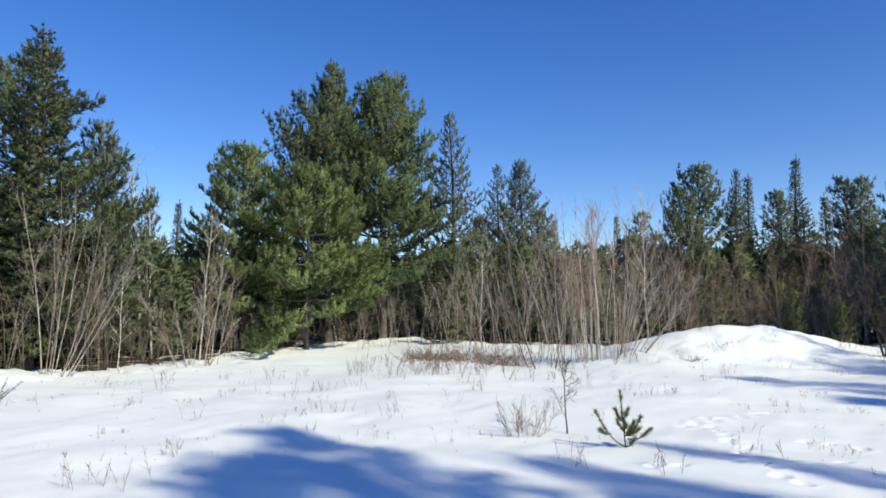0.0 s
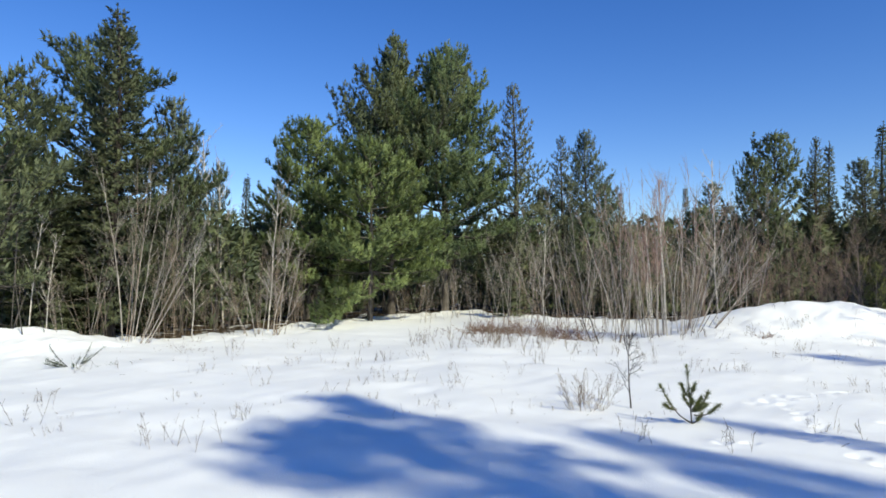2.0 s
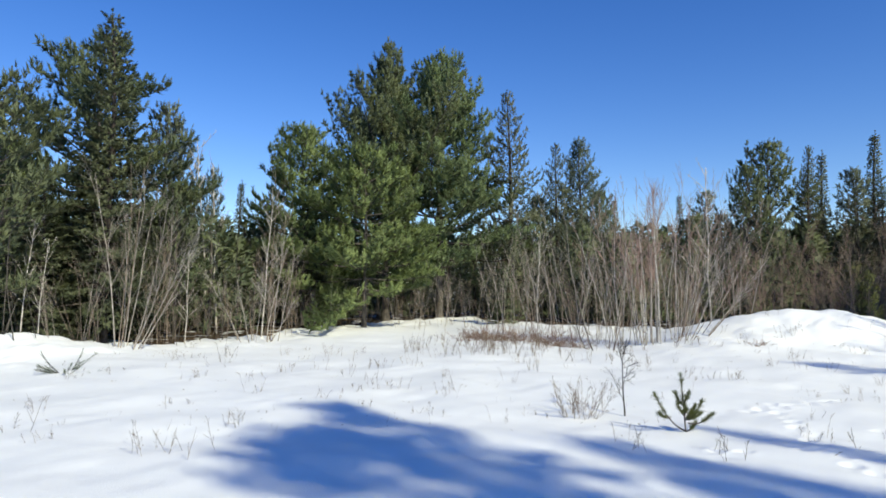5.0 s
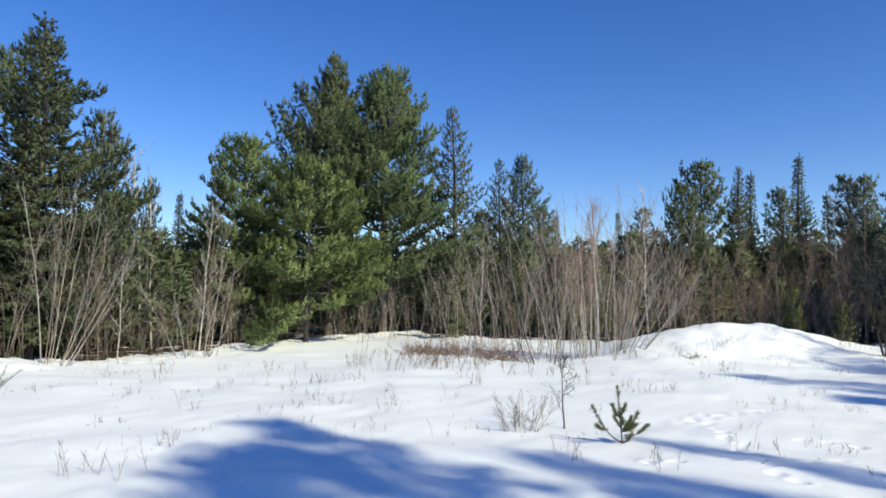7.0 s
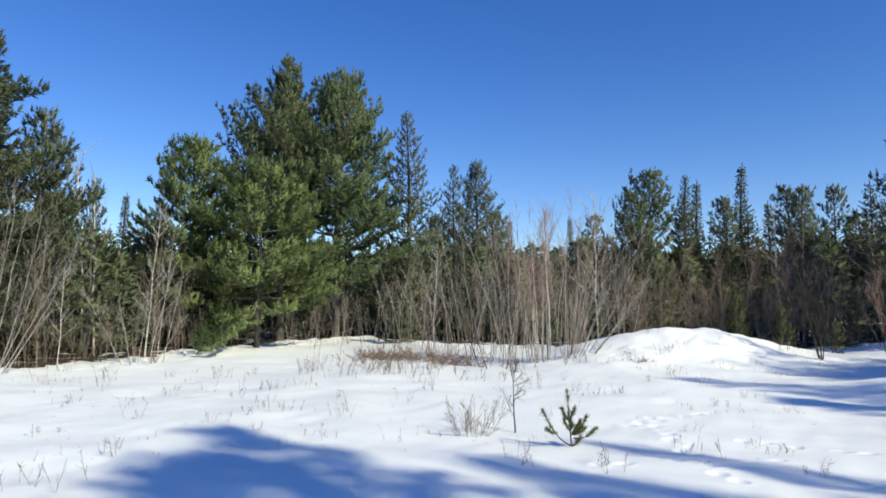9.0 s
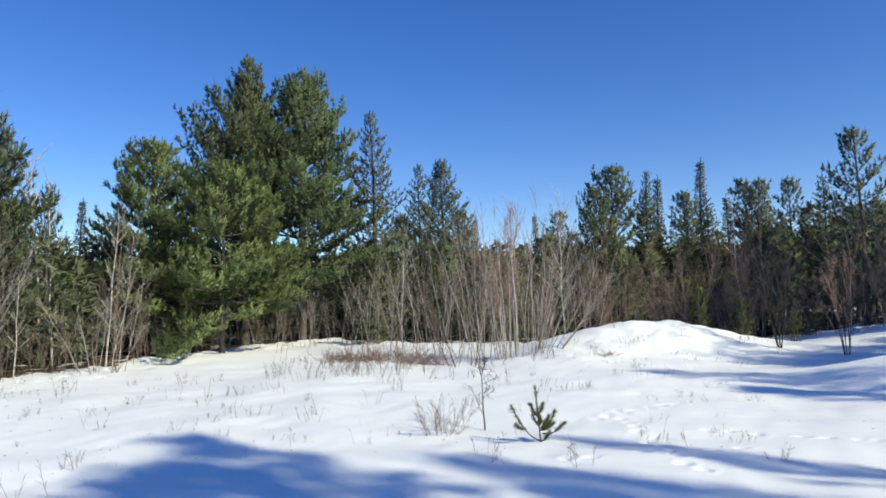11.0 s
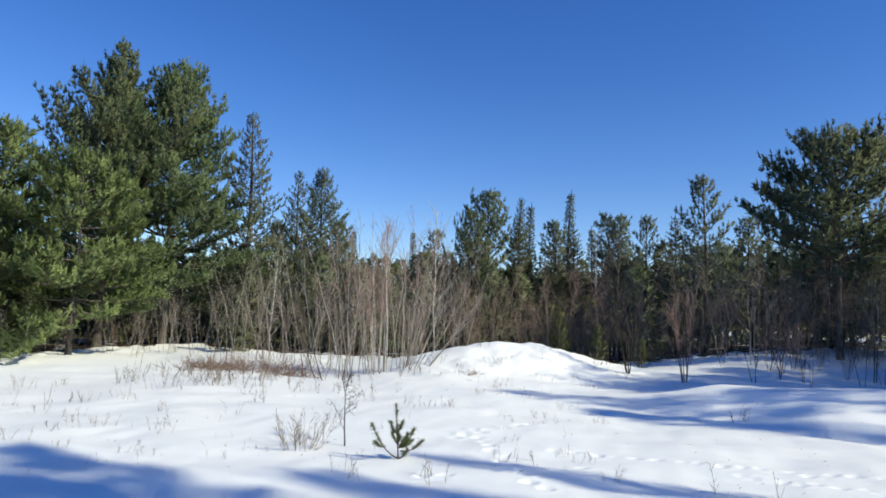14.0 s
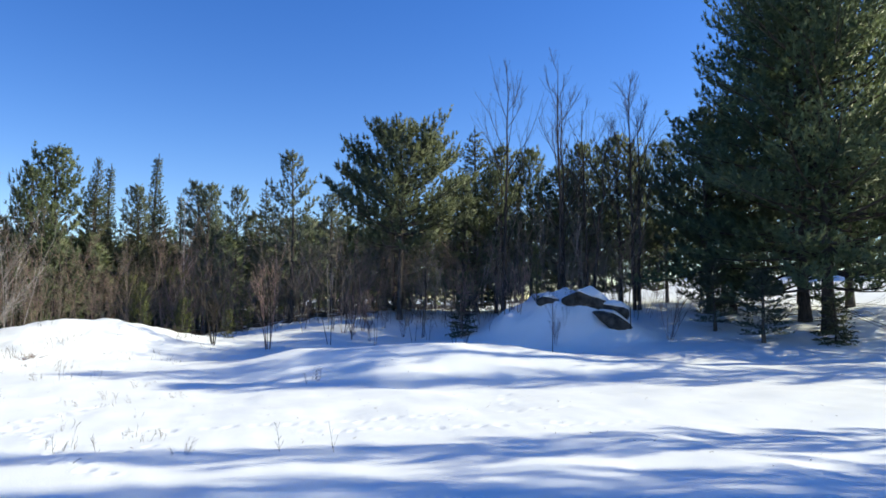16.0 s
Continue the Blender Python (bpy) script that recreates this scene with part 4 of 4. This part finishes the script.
for k in range(150):
    az, d = rng.uniform(-36, 32), rng.uniform(8, 20)
    x, y = d * math.sin(radians(az)), d * math.cos(radians(az))
    if d > edge(az) - 1:
        continue
    again(WEEDS[int(rng.integers(5))], x, y, rng.uniform(0.10, 0.34), rng.uniform(0, 360))
for k in range(26):
    x, y = rng.normal(8.2, 2.2), rng.normal(18.6, 1.2)
    again(WEEDS[int(rng.integers(5))], x, y, rng.uniform(0.15, 0.4), rng.uniform(0, 360))
for k in range(60):
    x, y = rng.normal(0.4, 2.3), rng.normal(17.6, 1.7)
    again(WEEDS[1 + int(rng.integers(4))], x, y, rng.uniform(0.35, 0.75), rng.uniform(0, 360), 0.8)


def bracken(x, y, wide, h, seed, many=170):
    rng = np.random.default_rng(seed)
    root = thing("bracken", "rusty brown tangle of dead bracken and twigs", "shrub", "dead bracken")
    bag = Bag()
    for _ in range(many):
        o = np.array([rng.normal(0, wide * 0.5), rng.normal(0, min(0.4, wide * 0.5)), -0.04])
        d = unit(np.array([rng.normal(0, 0.8), rng.normal(0, 0.6), rng.uniform(0.15, 0.8)]))
        twigs(bag, rng, o, d, h * rng.uniform(0.5, 1.3), 0.007, 1, 5, 40, 3)
    tagged(part("twig_tangle", bag, RUST, root), kind="stuff")
    return put(root, x, y, sink=0.0)


bracken(0.5, 20.8, 1.2, 0.65, 71, 120)
bracken(1.8, 20.0, 0.9, 0.6, 72, 120)
bracken(-0.5, 21.3, 0.8, 0.4, 73)
bracken(6.6, 17.8, 0.22, 0.2, 74, 26)


# ---- bits of twig and bark dropped on the snow ----
def dropped_twigs():
    rng = np.random.default_rng(88)
    bag = Bag()
    for k in range(420):
        az, d = rng.uniform(-38, 88), rng.uniform(7.5, 20)
        x, y = d * math.sin(radians(az)), d * math.cos(radians(az))
        g, a2, L = float(height(x, y)), rng.uniform(0, 6.28), rng.uniform(0.01, 0.06) * rng.uniform(0.5, 1)
        v = np.array([math.cos(a2), math.sin(a2), rng.uniform(0, 0.5)]) * L
        bag.tube([(x, y, g), (x + v[0], y + v[1], g + 0.004 + v[2])], [0.004, 0.002], 3)
    tagged(new("dropped_twigs", bag.mesh("dropped_twigs", BRUSH)), "small twigs and bark bits scattered over the snow", "debris", kind="stuff")


dropped_twigs()
